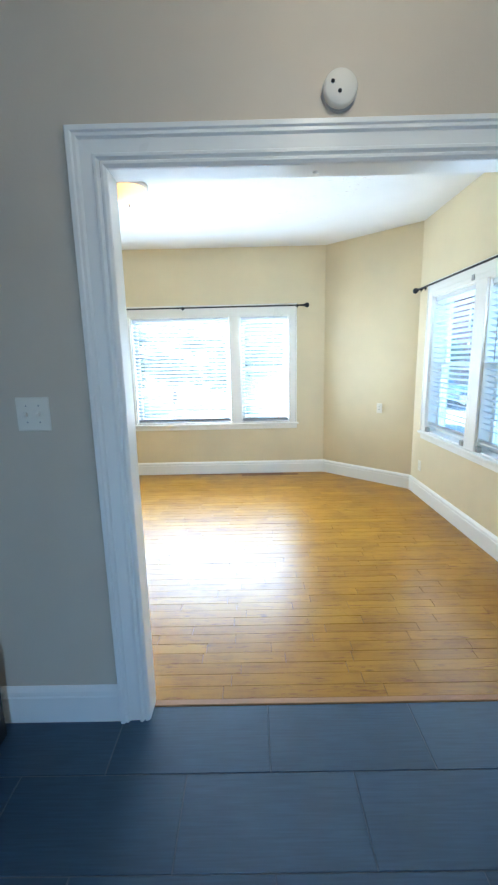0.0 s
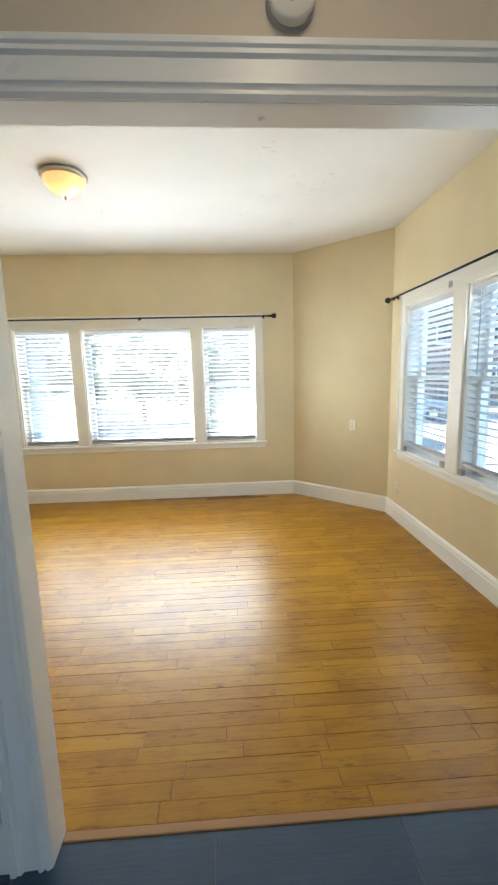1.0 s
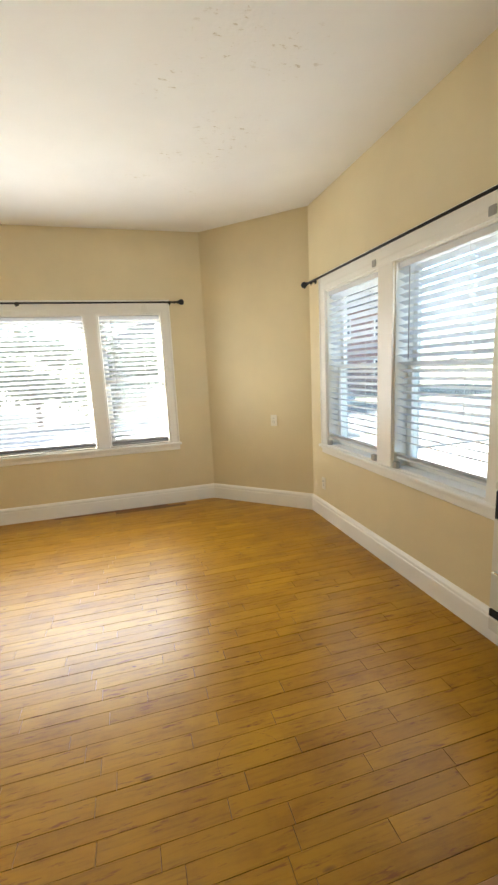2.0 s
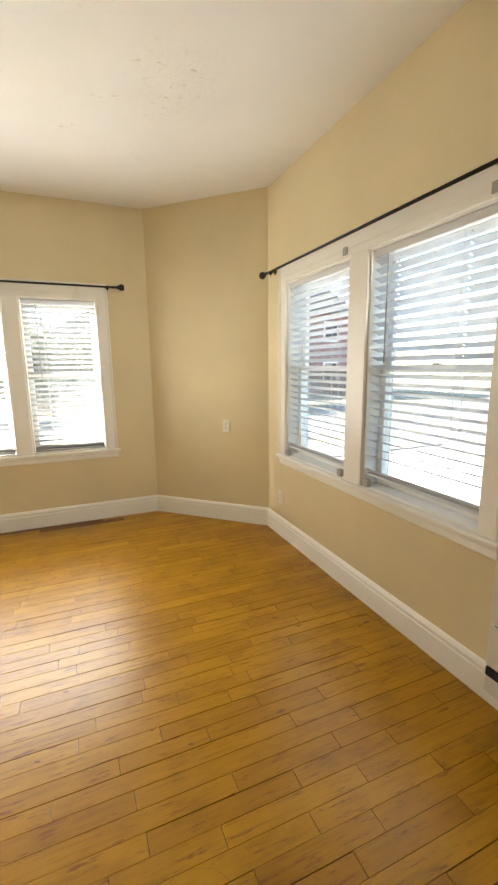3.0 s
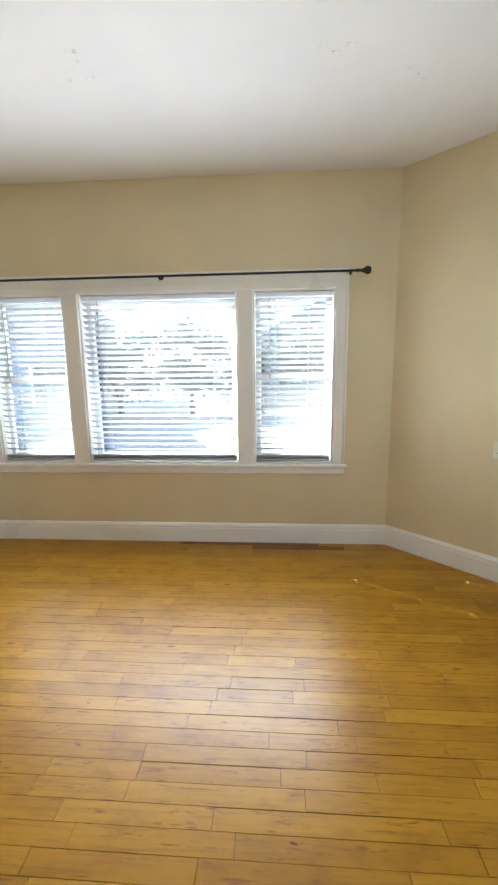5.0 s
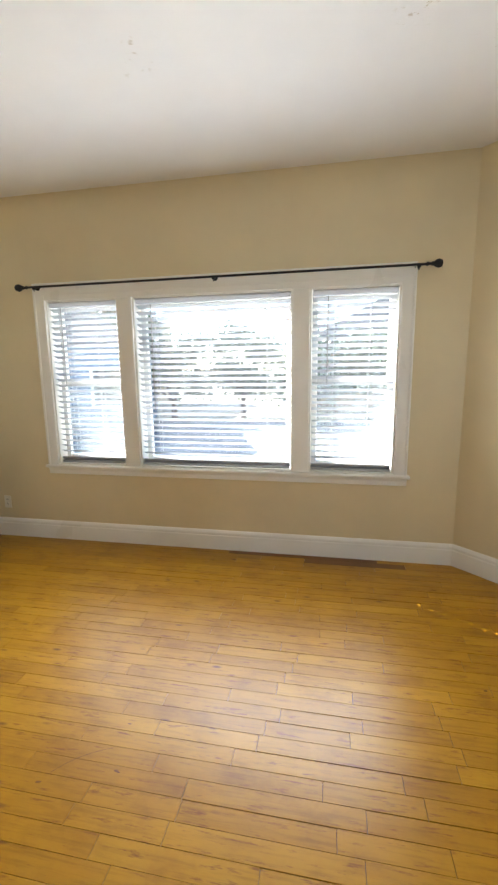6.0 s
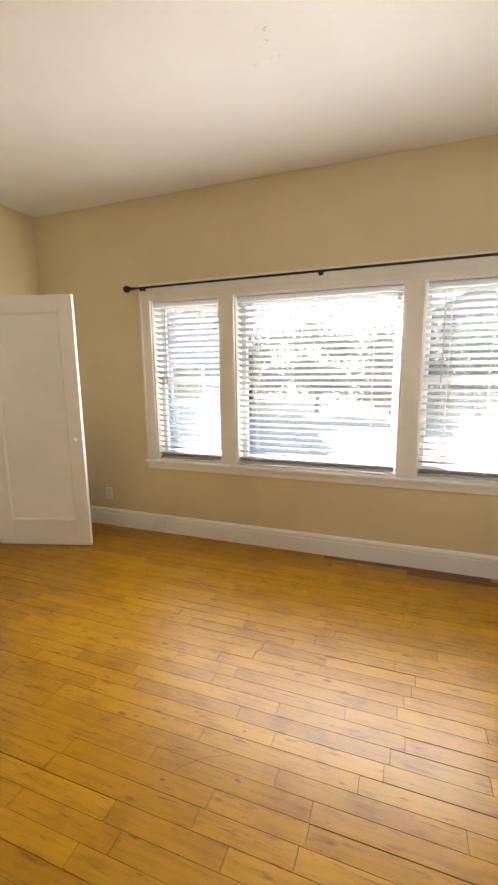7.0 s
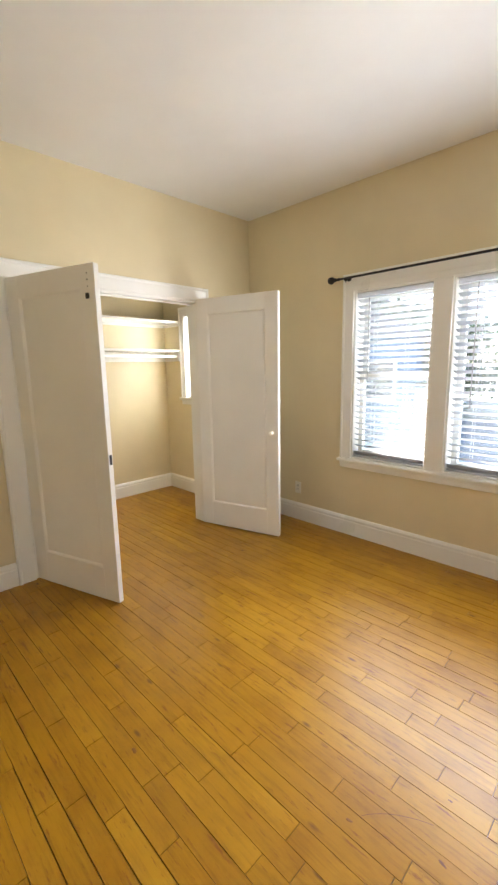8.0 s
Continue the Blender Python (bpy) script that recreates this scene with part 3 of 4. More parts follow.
def blind(m, s0, s1, z0, z1, label, stack=3, tilt=0.0, wand=0.11, clips=(), wand_len=0.62, lift=0.0, finish=None):
    """A horizontal slat blind hung inside a window opening."""
    length, finish = s1 - s0 - 0.039, finish or SLATDIMMED
    b = thing("window_blind", m @ Matrix.Translation((s0 + 0.0195, 0.038, z0)), label, "window blind", "blinds in the windows")
    hgt = z1 - z0
    part("headrail", bx(bmesh.new(), 0, length, -0.026, 0.026, hgt - 0.05, hgt - 0.014, 0.002), finish, b, world=False)
    me = to_mesh("slat", slat_bm(length, tilt), finish)
    low = 0.045 + lift
    part("bottom_rail", bx(bmesh.new(), 0, length, -0.026, 0.026, low - 0.028, low - 0.012, 0.004), finish, b, world=False)
    for i in range(stack):
        o = part("slat", me, None, b, world=False)
        o.location = (random.uniform(-0.002, 0.002), random.uniform(-0.002, 0.002), low - 0.007 + 0.0055 * i)
    n = int((hgt - 0.055 - low - 0.02) / PITCH)
    for i in range(n):
        o = part("slat", me, None, b, world=False)
        o.location = (random.uniform(-0.0015, 0.0015), random.uniform(-0.001, 0.001), hgt - 0.075 - PITCH * i + random.uniform(-0.001, 0.001))
        o.rotation_euler = (random.uniform(-0.03, 0.03), random.uniform(-0.0015, 0.0015), 0)
    for x in (HOLE, length - HOLE):
        for y in (-0.028, 0.028):
            part("ladder_cord", tube(bmesh.new(), (x - 0.012, y, low), (x - 0.012, y, hgt - 0.03), 0.0011, seg=6), CORD, b, world=False)
    if wand:
        part("tilt_wand", tube(bmesh.new(), (wand, -0.036, hgt - 0.06), (wand, -0.036, hgt - 0.06 - wand_len), 0.004, seg=8), GREYCLIP, b, "thin translucent grey tilt wand", world=False)
    for cx, cz in clips:
        part("bracket", bx(bmesh.new(), cx - 0.022, cx + 0.022, -0.062, -0.028, cz - 0.022, cz + 0.022, 0.003), GREYCLIP, b, "grey plastic mounting bracket", world=False)
    return b


# triple window in the end wall; depth runs outward
MA = Matrix.Translation((0, YA, 0))
window("window_1", MA, A_WIN, A_Z0, A_Z1, 1.372, "triple white-framed window with a fixed middle light", ("hung", "picture", "hung"), OUT - YA)
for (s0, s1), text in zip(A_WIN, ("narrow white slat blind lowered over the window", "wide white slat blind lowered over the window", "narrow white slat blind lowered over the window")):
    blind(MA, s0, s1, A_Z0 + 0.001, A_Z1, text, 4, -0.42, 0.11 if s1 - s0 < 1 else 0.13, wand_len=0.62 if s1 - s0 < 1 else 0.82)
# double window in the side wall: along runs towards the hall
MR = Matrix.Translation((XR, 0, 0)) @ Matrix.Rotation(radians(-90), 4, "Z")
RL = [(-b, -a) for a, b in R_WIN]
window("window_2", MR, RL, R_Z0, R_Z1, 1.41, "pair of white double-hung windows in the side wall", ("hung", "hung"), 0.19)
for i, (s0, s1) in enumerate(RL):
    ln_ = s1 - s0 - 0.034
    blind(MR, s0, s1, R_Z0 + 0.001, R_Z1, "white slat blind half tilted, lowered over the window", 3, -0.40, 0.12 if i else 0.0, ((ln_ - 0.03, R_Z1 - R_Z0 + 0.035), (0.03, 0.03), (ln_ - 0.03, 0.03))[:2 if i else 3], 0.55, lift=0.05, finish=SLATOPAQUE)
# small closet window
MC = Matrix.Translation((0, YC, 0))
window("window_3", MC, [(CW[0], CW[1])], CW[2], CW[3], 1.6, "small white-framed closet window", ("hung",), 0.16, 0.085, 0.085)


# ---- things in the room ----
def finial(bm, at, way):
    m = Matrix.Translation(at) @ Vector(way).to_track_quat("Z", "Y").to_matrix().to_4x4()
    lathe(bm, [(0.0, 0), (0.011, 0.0), (0.015, 0.006), (0.010, 0.014), (0.009, 0.03), (0.016, 0.036), (0.012, 0.044), (0.026, 0.062), (0.030, 0.078), (0.022, 0.098), (0.0, 0.104)], m, 7)
    return bm


def curtain_rod(a, b, off, brackets, label, bare=False):
    """A rod from a to b; off points from the rod to the wall."""
    a, b, off = Vector(a), Vector(b), Vector(off)
    way = (b - a).normalized()
    r = thing("curtain_rod", (a + b) / 2, label, "curtain rod", "curtain rods over the windows")
    part("rod", tube(bmesh.new(), a, b, 0.0085, seg=14), BLACK, r, smooth=True)
    part("finial", finial(bmesh.new(), a, -way), BLACK, r)
    if bare:
        bm = tube(bmesh.new(), b, b + way * 0.02, 0.012, seg=10)
        for k in (-1, 0, 1):
            tube(bm, b + way * 0.018, b + way * 0.075 + off * (0.3 * k) + Vector((0, 0, 0.012 * k)), 0.0028, seg=6)
        part("end_clip", bm, BLACK, r, "bare rod end with thin wire prongs")
    else:
        part("finial", finial(bmesh.new(), b, way), BLACK, r)
    for f in brackets:
        p = a.lerp(b, f)
        bm = bmesh.new()
        tube(bm, p + off, p - off * 0.06, 0.006, seg=8)
        lathe(bm, [(0.0, -0.004), (0.02, -0.004), (0.02, 0.0), (0.0, 0.0)], Matrix.Translation(p + off * 0.99) @ off.to_track_quat("Z", "Y").to_matrix().to_4x4(), 12)
        bx(bm, -0.011, 0.011, -0.011, 0.011, -0.02, -0.004, 0.003, Matrix.Translation(p))
        tube(bm, p + Vector((0, 0, -0.018)), p + Vector((0, 0, -0.032)), 0.004, seg=8)
        part("bracket", bm, BLACK, r)
    return r


curtain_rod((-2.20, 5.36, 2.128), (0.79, 5.36, 2.133), (0, 0.048, 0.0), (0.02, 0.513, 0.985), "black metal curtain rod above the triple window")
curtain_rod((1.882, 4.485, 2.150), (1.882, 2.40, 2.152), (0.045, 0, 0), (0.035, 0.985), "black metal curtain rod above the double window", True)


def ceiling_light(x, y, watts, label):
    c = thing("ceiling_light", (x, y, H), label, "ceiling light")
    m = Matrix.Translation((x, y, H))
    part("pan", lathe(bmesh.new(), [(0.0, 0), (0.135, 0.0), (0.150, -0.010), (0.152, -0.024), (0.142, -0.036), (0.136, -0.038), (0.130, -0.030), (0.0, -0.02)], m, 40), NICKEL, c, "brushed nickel ring", True)
    part("shade", lathe(bmesh.new(), [(0.134, -0.032), (0.130, -0.055), (0.116, -0.085), (0.090, -0.112), (0.055, -0.130), (0.02, -0.137), (0.0, -0.138)], m, 40), FROST, c, "glowing amber frosted glass bowl", True)
    part("knob", lathe(bmesh.new(), [(0.0, -0.136), (0.010, -0.138), (0.012, -0.144), (0.006, -0.150), (0.009, -0.156), (0.005, -0.164), (0.0, -0.166)], m, 14), NICKEL, c, "nickel finial knob", True)
    drop = 0.085 if watts < 0.4 else 0.24
    data = bpy.data.lights.new("bulb", "POINT")
    data.energy, data.color, data.shadow_soft_size = watts, (1.0, 0.74, 0.45), 0.022 if watts < 0.4 else 0.1
    new("bulb", data).location = (x + 0.03, y - 0.01, H - drop)
    return c


ceiling_light(-0.755, 3.55, 0.06, "flush ceiling lamp, lit amber glass bowl in a nickel ring")
ceiling_light(0.45, 0.75, 0.42, "flush hall lamp, lit amber glass bowl in a nickel ring")


def plate(at, normal, gang, label, category, kind):
    """A wall plate: duplex outlet or toggle switches. Built facing -y, then turned."""
    turn = Vector((-normal[0], -normal[1], 0))
    m = Matrix.Translation(at) @ Matrix.Rotation(math.atan2(turn.y, turn.x) - math.pi / 2, 4, "Z")
    wide, tall = 0.035 + 0.026 * (gang - 1), 0.057 + 0.005 * (gang - 1)
    o = thing(category.replace(" ", "_"), m, label, category)
    part("cover_plate", bx(bmesh.new(), -wide, wide, -0.007, 0, -tall, tall, 0.003), PLATE, o, world=False)
    for g in range(gang):
        cx = (g - (gang - 1) / 2) * 0.046
        if kind == "outlet":
            for cz in (0.02, -0.02):
                s = part("socket", lathe(bmesh.new(), [(0.016, 0), (0.0165, 0.002), (0.0, 0.0025)], Matrix.Translation((cx, -0.007, cz)) @ Matrix.Rotation(radians(90), 4, "X"), 16), PLATE, o, world=False)
                for sx in (-0.006, 0.006):
                    part("slot", bx(bmesh.new(), cx + sx - 0.0015, cx + sx + 0.0015, -0.0103, -0.0085, cz - 0.002, cz + 0.008), DARKSLOT, s, "dark blade slot", world=False)
            part("screw", lathe(bmesh.new(), [(0.003, 0), (0.003, 0.001), (0.0, 0.0012)], Matrix.Translation((cx, -0.007, 0)) @ Matrix.Rotation(radians(90), 4, "X"), 10), STEEL, o, world=False)
        else:
            up = 1 if g else -1
            part("toggle", bx(bmesh.new(), -0.006, 0.006, -0.02, 0.0, -0.008, 0.008, 0.002, Matrix.Translation((cx, -0.008, 0.004 * up)) @ Matrix.Rotation(radians(25 * up), 4, "X")), PLATE, o, world=False)
            for cz in (0.03, -0.03):
                part("screw", lathe(bmesh.new(), [(0.003, 0), (0.003, 0.001), (0.0, 0.0012)], Matrix.Translation((cx, -0.007, cz)) @ Matrix.Rotation(radians(90), 4, "X"), 10), STEEL, o, world=False)
    return o


plate((-0.640, YH, 1.308), (0, -1), 2, "ivory double toggle switch plate beside the opening", "light switch", "switch")
plate((-2.66, YA, 0.315), (0, -1), 1, "ivory duplex outlet above the baseboard", "wall outlet", "outlet")
plate((XR, 4.36, 0.335), (-1, 0), 1, "ivory duplex outlet below the side window", "wall outlet", "outlet")
plate((1.655, 4.885 - 0.006, 0.90), (-0.707, -0.707), 1, "ivory outlet on the slanted corner wall", "wall outlet", "outlet")

# smoke alarm over the opening
s = thing("smoke_alarm", (0.452, YH, 2.305), "round white smoke alarm above the opening", "smoke alarm")
mm = Matrix.Translation((0.452, YH, 2.305)) @ Matrix.Rotation(radians(90), 4, "X")
part("base", lathe(bmesh.new(), [(0.0, 0), (0.056, 0), (0.056, 0.012), (0.0, 0.013)], mm, 32), GREYCLIP, s, "grey mounting base")
part("cover", lathe(bmesh.new(), [(0.051, 0.013), (0.053, 0.020), (0.052, 0.034), (0.047, 0.040), (0.0, 0.042)], mm, 32), PLATE, s, smooth=True)
for px, pz in ((-0.026, 0.012), (-0.004, -0.014)):
    part("button", lathe(bmesh.new(), [(0.006, 0.0), (0.006, 0.002), (0.0, 0.003)], Matrix.Translation((0.452 + px, YH - 0.0412, 2.305 + pz)) @ Matrix.Rotation(radians(90), 4, "X"), 12), DARKSLOT, s, "small dark button")

# gas wall heater under the side window's end
HX0, HX1, HY0, HY1, HZ0, HZ1 = 1.765, XR - 0.012, 1.70, 2.30, 0.195, 0.90
h = thing("wall_heater", (1.86, 2.0, HZ0), "cream enamelled wall heater with black grille, hung above the baseboard", "heater")
part("body", bx(bmesh.new(), HX0 + 0.012, HX1 + 0.012, HY0, HY1, HZ0, HZ1 - 0.02, 0.006), ENAMEL, h)
part("top_frame", bx(bmesh.new(), HX0, HX1 + 0.012, HY0 - 0.003, HY1 + 0.003, HZ1 - 0.035, HZ1 - 0.005, 0.006), ENAMEL, h)
g = part("top_grille", bx(bmesh.new(), HX0 + 0.03, HX1 - 0.02, HY0 + 0.03, HY1 - 0.03, HZ1 - 0.006, HZ1 - 0.002), BLACK, h, "black top grille")
for i in range(9):
    y = HY0 + 0.06 + i * (HY1 - HY0 - 0.12) / 8
    part("fin", bx(bmesh.new(), HX0 + 0.03, HX1 - 0.02, y - 0.004, y + 0.004, HZ1 - 0.002, HZ1 + 0.004), BLACK, g)
g = part("front_grille", bx(bmesh.new(), HX0 - 0.004, HX0 + 0.014, HY0 + 0.012, HY1 - 0.012, HZ1 - 0.165, HZ1 - 0.04), BLACK, h, "black louvred front grille")
for i in range(7):
    z = HZ1 - 0.155 + i * 0.0175
    part("louvre", bx(bmesh.new(), HX0 - 0.008, HX0 - 0.003, HY0 + 0.014, HY1 - 0.014, z - 0.004, z + 0.004), BLACK, g)
part("front_panel", bx(bmesh.new(), HX0 - 0.002, HX0 + 0.014, HY0 + 0.004, HY1 - 0.004, 0.485, HZ1 - 0.17, 0.004), ENAMEL, h)
p = part("access_door", bx(bmesh.new(), HX0 - 0.002, HX0 + 0.014, HY0 + 0.004, HY1 - 0.004, 0.305, 0.478, 0.004), ENAMEL, h)
part("handle", bx(bmesh.new(), HX0 - 0.012, HX0 - 0.001, HY1 - 0.10, HY1 - 0.03, 0.482, 0.494, 0.003), CHROME, p, "small chrome pull")
part("name_badge", bx(bmesh.new(), HX0 - 0.004, HX0 - 0.001, HY1 - 0.24, HY1 - 0.10, 0.312, 0.328, 0.001), CHROME, p, "plain satin metal badge")
part("air_slot", bx(bmesh.new(), HX0 - 0.001, HX0 + 0.014, HY0 + 0.01, HY1 - 0.006, 0.265, 0.298), DARKSLOT, h, "dark air intake slot")
part("base_panel", bx(bmesh.new(), HX0 - 0.002, HX0 + 0.014, HY0 + 0.004, HY1 - 0.004, HZ0, 0.260, 0.004), ENAMEL, h)


def panel_door(m, width, height, swing, label, mat, handed, group, thick=0.036, knob=True, latch=False):
    """A one-panel door, local x from hinge to free edge; the leaf lies at y 0..thick."""
    o = thing("closet_door" if group else "entry_door", m, label, "door", group)
    st, top, bot = 0.112, 0.125, 0.215
    bm = bmesh.new()
    bx(bm, 0, st, 0, thick, 0, height, 0.002)
    bx(bm, width - st, width, 0, thick, 0, height, 0.002)
    bx(bm, st, width - st, 0.0005, thick - 0.0005, height - top, height)
    bx(bm, st, width - st, 0.0005, thick - 0.0005, 0, bot)
    leaf = part("leaf", bm, mat, o, world=False)
    part("panel", bx(bmesh.new(), st, width - st, 0.010, thick - 0.010, bot, height - top), mat, leaf, world=False)
    for y0, y1, sgn in ((0.010, 0.001, -1), (thick - 0.010, thick - 0.001, 1)):
        mold = [(0.0, 0.0), (0.0, 0.008), (0.004, 0.0085), (0.013, 0.003), (0.016, 0.0)]
        loop = [(st, y0, bot), (width - st, y0, bot), (width - st, y0, height - top), (st, y0, height - top)]
        if sgn > 0:
            loop = loop[::-1]
        part("panel_moulding", sweep(bmesh.new(), loop, (0, sgn, 0), mold, True), mat, leaf, world=False)
    if knob:
        for sgn, y in ((-1, 0.0), (1, thick)):
            km = Matrix.Translation((width - 0.055, y, 0.905)) @ Matrix.Rotation(radians(90 * -sgn), 4, "X")
            part("knob", lathe(bmesh.new(), [(0.0, 0), (0.012, 0.0), (0.012, 0.003), (0.006, 0.006), (0.007, 0.016), (0.014, 0.022), (0.015, 0.029), (0.0, 0.034)], km, 16), mat, o, "small painted round knob", True, False)
    if latch:
        part("latch_plate", bx(bmesh.new(), width - 0.0005, width + 0.0015, 0.009, thick - 0.009, 0.885, 0.945), BLACK, o, "dark latch plate in the edge", world=False)
        for z, r in ((height - 0.05, 0.004), (height - 0.085, 0.005), (height - 0.12, 0.004)):
            part("screw_hole", lathe(bmesh.new(), [(r, 0), (r, 0.001), (0, 0.0012)], Matrix.Translation((width - 0.055, 0.0, z)) @ Matrix.Rotation(radians(90), 4, "X"), 8), DARKSLOT, o, "dark old screw hole", world=False)
        part("catch", bx(bmesh.new(), width - 0.07, width - 0.045, -0.008, 0.0, height - 0.185, height - 0.155, 0.002), BLACK, o, "small black roller catch", world=False)
    for z in (0.22, height - 0.22):
        part("hinge", tube(bmesh.new(), (-0.004, -0.004 if handed > 0 else thick + 0.004, z - 0.045), (-0.004, -0.004 if handed > 0 else thick + 0.004, z + 0.045), 0.006, seg=10), mat, o, "painted butt hinge", world=False)
    return o


ga = math.degrees(math.atan2(3.485 - 3.245, -2.53 + 3.262))
panel_door(pose(XL + 0.022, 3.245, 0.012, 0, 0, ga), 0.765, 2.015, 0, "white panelled closet door swung open, marks at its top", DOORPAINT, 1, "closet doors", knob=False, latch=True)
gb = math.degrees(math.atan2(4.985 - 4.765, -2.49 + 3.262))
panel_door(pose(XL + 0.022, 4.765, 0.012, 0, 0, gb) @ Matrix.Translation((0, -0.036, 0)), 0.79, 2.03, 0, "white panelled closet door standing open by the window wall", DOORPAINT, -1, "closet doors")
panel_door(pose(-0.905, 0.60, 0.012, 0, 0, 90) @ Matrix.Translation((0, -0.04, 0)), 0.86, 2.03, 0, "black painted door standing open in the hall", BLACKDOOR, 1, "")

# closet shelves
for z, cleat in ((1.985, 0.03), (1.668, 0.105)):
    sh = thing("closet_shelf", (XC + 0.15, 3.9, z), "white painted shelf on cleats at the closet back", "shelf", "closet shelves")
    part("board", bx(bmesh.new(), XC, XC + 0.315, 2.62, YC, z - 0.024, z, 0.003), TRIM, sh)
    part("cleat", bx(bmesh.new(), XC, XC + 0.02, 2.62, YC, z - 0.024 - cleat, z - 0.024), TRIM, sh)
    part("cleat", bx(bmesh.new(), XC + 0.02, XC + 0.30, YC - 0.02, YC, z - 0.024 - cleat, z - 0.024), TRIM, sh)
rd = thing("hanging_rail", (XC + 0.26, 3.9, 1.60), "white painted hanging rail under the closet shelf", "clothes rail")
part("rail", tube(bmesh.new(), (XC + 0.26, 2.62, 1.595), (XC + 0.26, YC - 0.001, 1.595), 0.016), TRIM, rd, smooth=True)

# ---- outside ----
def outdoor(name, colour, var=0.12, scale=3.0, rough=0.9):
    m = material(name, colour, rough)
    v = world_coords(m)
    f = noise_tex(m, v, scale, 5)
    ln(m, ramp(m, f, [(0.3, tuple(c * (1 - 2 * var) for c in colour)), (0.7, tuple(min(1, c * (1 + var)) for c in colour))]), bsdf(m).inputs["Base Color"])
    bump(m, noise_tex(m, v, scale * 20, 3), 0.3, 0.004)
    return m


ASPHALT = outdoor("bleached_asphalt", (0.15, 0.148, 0.145))
CONCRETE = outdoor("pale_concrete", (0.20, 0.19, 0.18))
# this pale so that ground near the windows reflects sun and sky indoors
BOUNCECONCRETE = outdoor("light_bounce_concrete", (0.62, 0.59, 0.53), 0.05)
DRYGRASS = outdoor("dry_lawn", (0.26, 0.235, 0.16), 0.2, 6)
BARK = outdoor("bark", (0.10, 0.07, 0.05), 0.2, 12)
LEAF = outdoor("green_leaves", (0.12, 0.145, 0.08), 0.2, 8, 0.6)
ROOFING = outdoor("grey_shingles", (0.14, 0.13, 0.13), 0.15, 8)
SIDING = {k: outdoor(k + "_siding", c, 0.06, 2) for k, c in (("blue", (0.12, 0.17, 0.24)), ("cream", (0.34, 0.28, 0.19)), ("red", (0.22, 0.13, 0.11)), ("tan", (0.34, 0.22, 0.13)))}
DARKGLASS = material("dark_window_glass", (0.03, 0.035, 0.04), 0.08)
TYRE = outdoor("tyre_rubber", (0.02, 0.02, 0.02), 0.1, 20)
G = -0.75
structure("ground", box(-400, 400, -400, 400, G - 0.3, G), DRYGRASS, "dry pale lawn and dirt round the house", "ground")
structure("pavement", box(-60, 14.0, 9.5, 11.2, G, G + 0.05), CONCRETE, "pale concrete front pavement", "pavement")
# reflector below the sight line, added to throw light up to the ceiling
structure("front_bounce_slab", box(-12.0, 2.19, OUT + 0.02, 9.4, G, G + 0.03), BOUNCECONCRETE, "unseen pale slab along the house front, added to bounce light indoors", "pavement")
structure("pavement_side", box(9.5, 11.2, -60, 9.5, G, G + 0.05), CONCRETE, "pale concrete side pavement", "pavement")
structure("road", box(-60, 60, 12.2, 20.0, G, G + 0.012), ASPHALT, "grey asphalt street in front", "road")
structure("road_side", box(12.2, 20.0, -60, 12.2, G, G + 0.012), ASPHALT, "grey asphalt side street", "road")
# yard paled like the front slab to bounce more light through the side window
structure("driveway", box(2.2, 9.5, -3.0, 9.4, G, G + 0.03), BOUNCECONCRETE, "bright concrete yard beside the house", "pavement")


def car(x, y, heading, paint, label):
    c = thing("parked_car", pose(x, y, G + 0.012, 0, 0, heading), label, "car", "parked cars")
    bm = bmesh.new()
    side = [(-2.2, 0.35), (-2.25, 0.62), (-2.1, 0.86), (-1.15, 0.92), (-0.55, 1.4), (0.75, 1.42), (1.55, 0.95), (2.15, 0.88), (2.25, 0.55), (2.2, 0.32)]
    rows = [[bm.verts.new((px, w * (0.86 if pz > 1.0 else 1.0), pz)) for px, pz in side] for w in (-0.86, 0.86)]
    for i in range(len(side)):
        j = (i + 1) % len(side)
        bm.faces.new((rows[0][i], rows[0][j], rows[1][j], rows[1][i]))
    bm.faces.new(rows[0])
    bm.faces.new(rows[1][::-1])
    bmesh.ops.recalc_face_normals(bm, faces=bm.faces)
    body = part("body", bm, paint, c, world=False)
    for sgn in (-1, 1):
        bm = bmesh.new()
        vs = [bm.verts.new((px, sgn * w, pz)) for px, pz, w in ((-0.95, 0.95, 0.868), (1.3, 0.97, 0.868), (0.68, 1.36, 0.775), (-0.5, 1.35, 0.775))]
        bm.faces.new(vs)
        bmesh.ops.solidify(bm, geom=bm.faces[:], thickness=0.012)
        part("side_window", bm, DARKGLASS, body, world=False)
        for wx in (-1.35, 1.4):
            w = part("wheel", tube(bmesh.new(), (wx, sgn * 0.70, 0.32), (wx, sgn * 0.875, 0.32), 0.32, seg=24), TYRE, c, world=False)
            part("rim", tube(bmesh.new(), (wx, sgn * 0.872, 0.32), (wx, sgn * 0.885, 0.32), 0.2, seg=16), CHROME, w, world=False)
    return c


WHITECAR, BLUECAR = material("white_car_paint", (0.7, 0.7, 0.7), 0.2), material("silver_blue_car_paint", (0.25, 0.33, 0.42), 0.2, 0.3)
car(13.4, 14.9 - 7.0, 90, BLUECAR, "silver-blue parked car at the side kerb")
car(13.4, 1.6, 90, WHITECAR, "white parked car at the side kerb")
car(3.6, 13.3, 2, WHITECAR, "white parked car in the front street")
car(8.0, 18.9, 180, BLUECAR, "silver-blue parked car across the street")


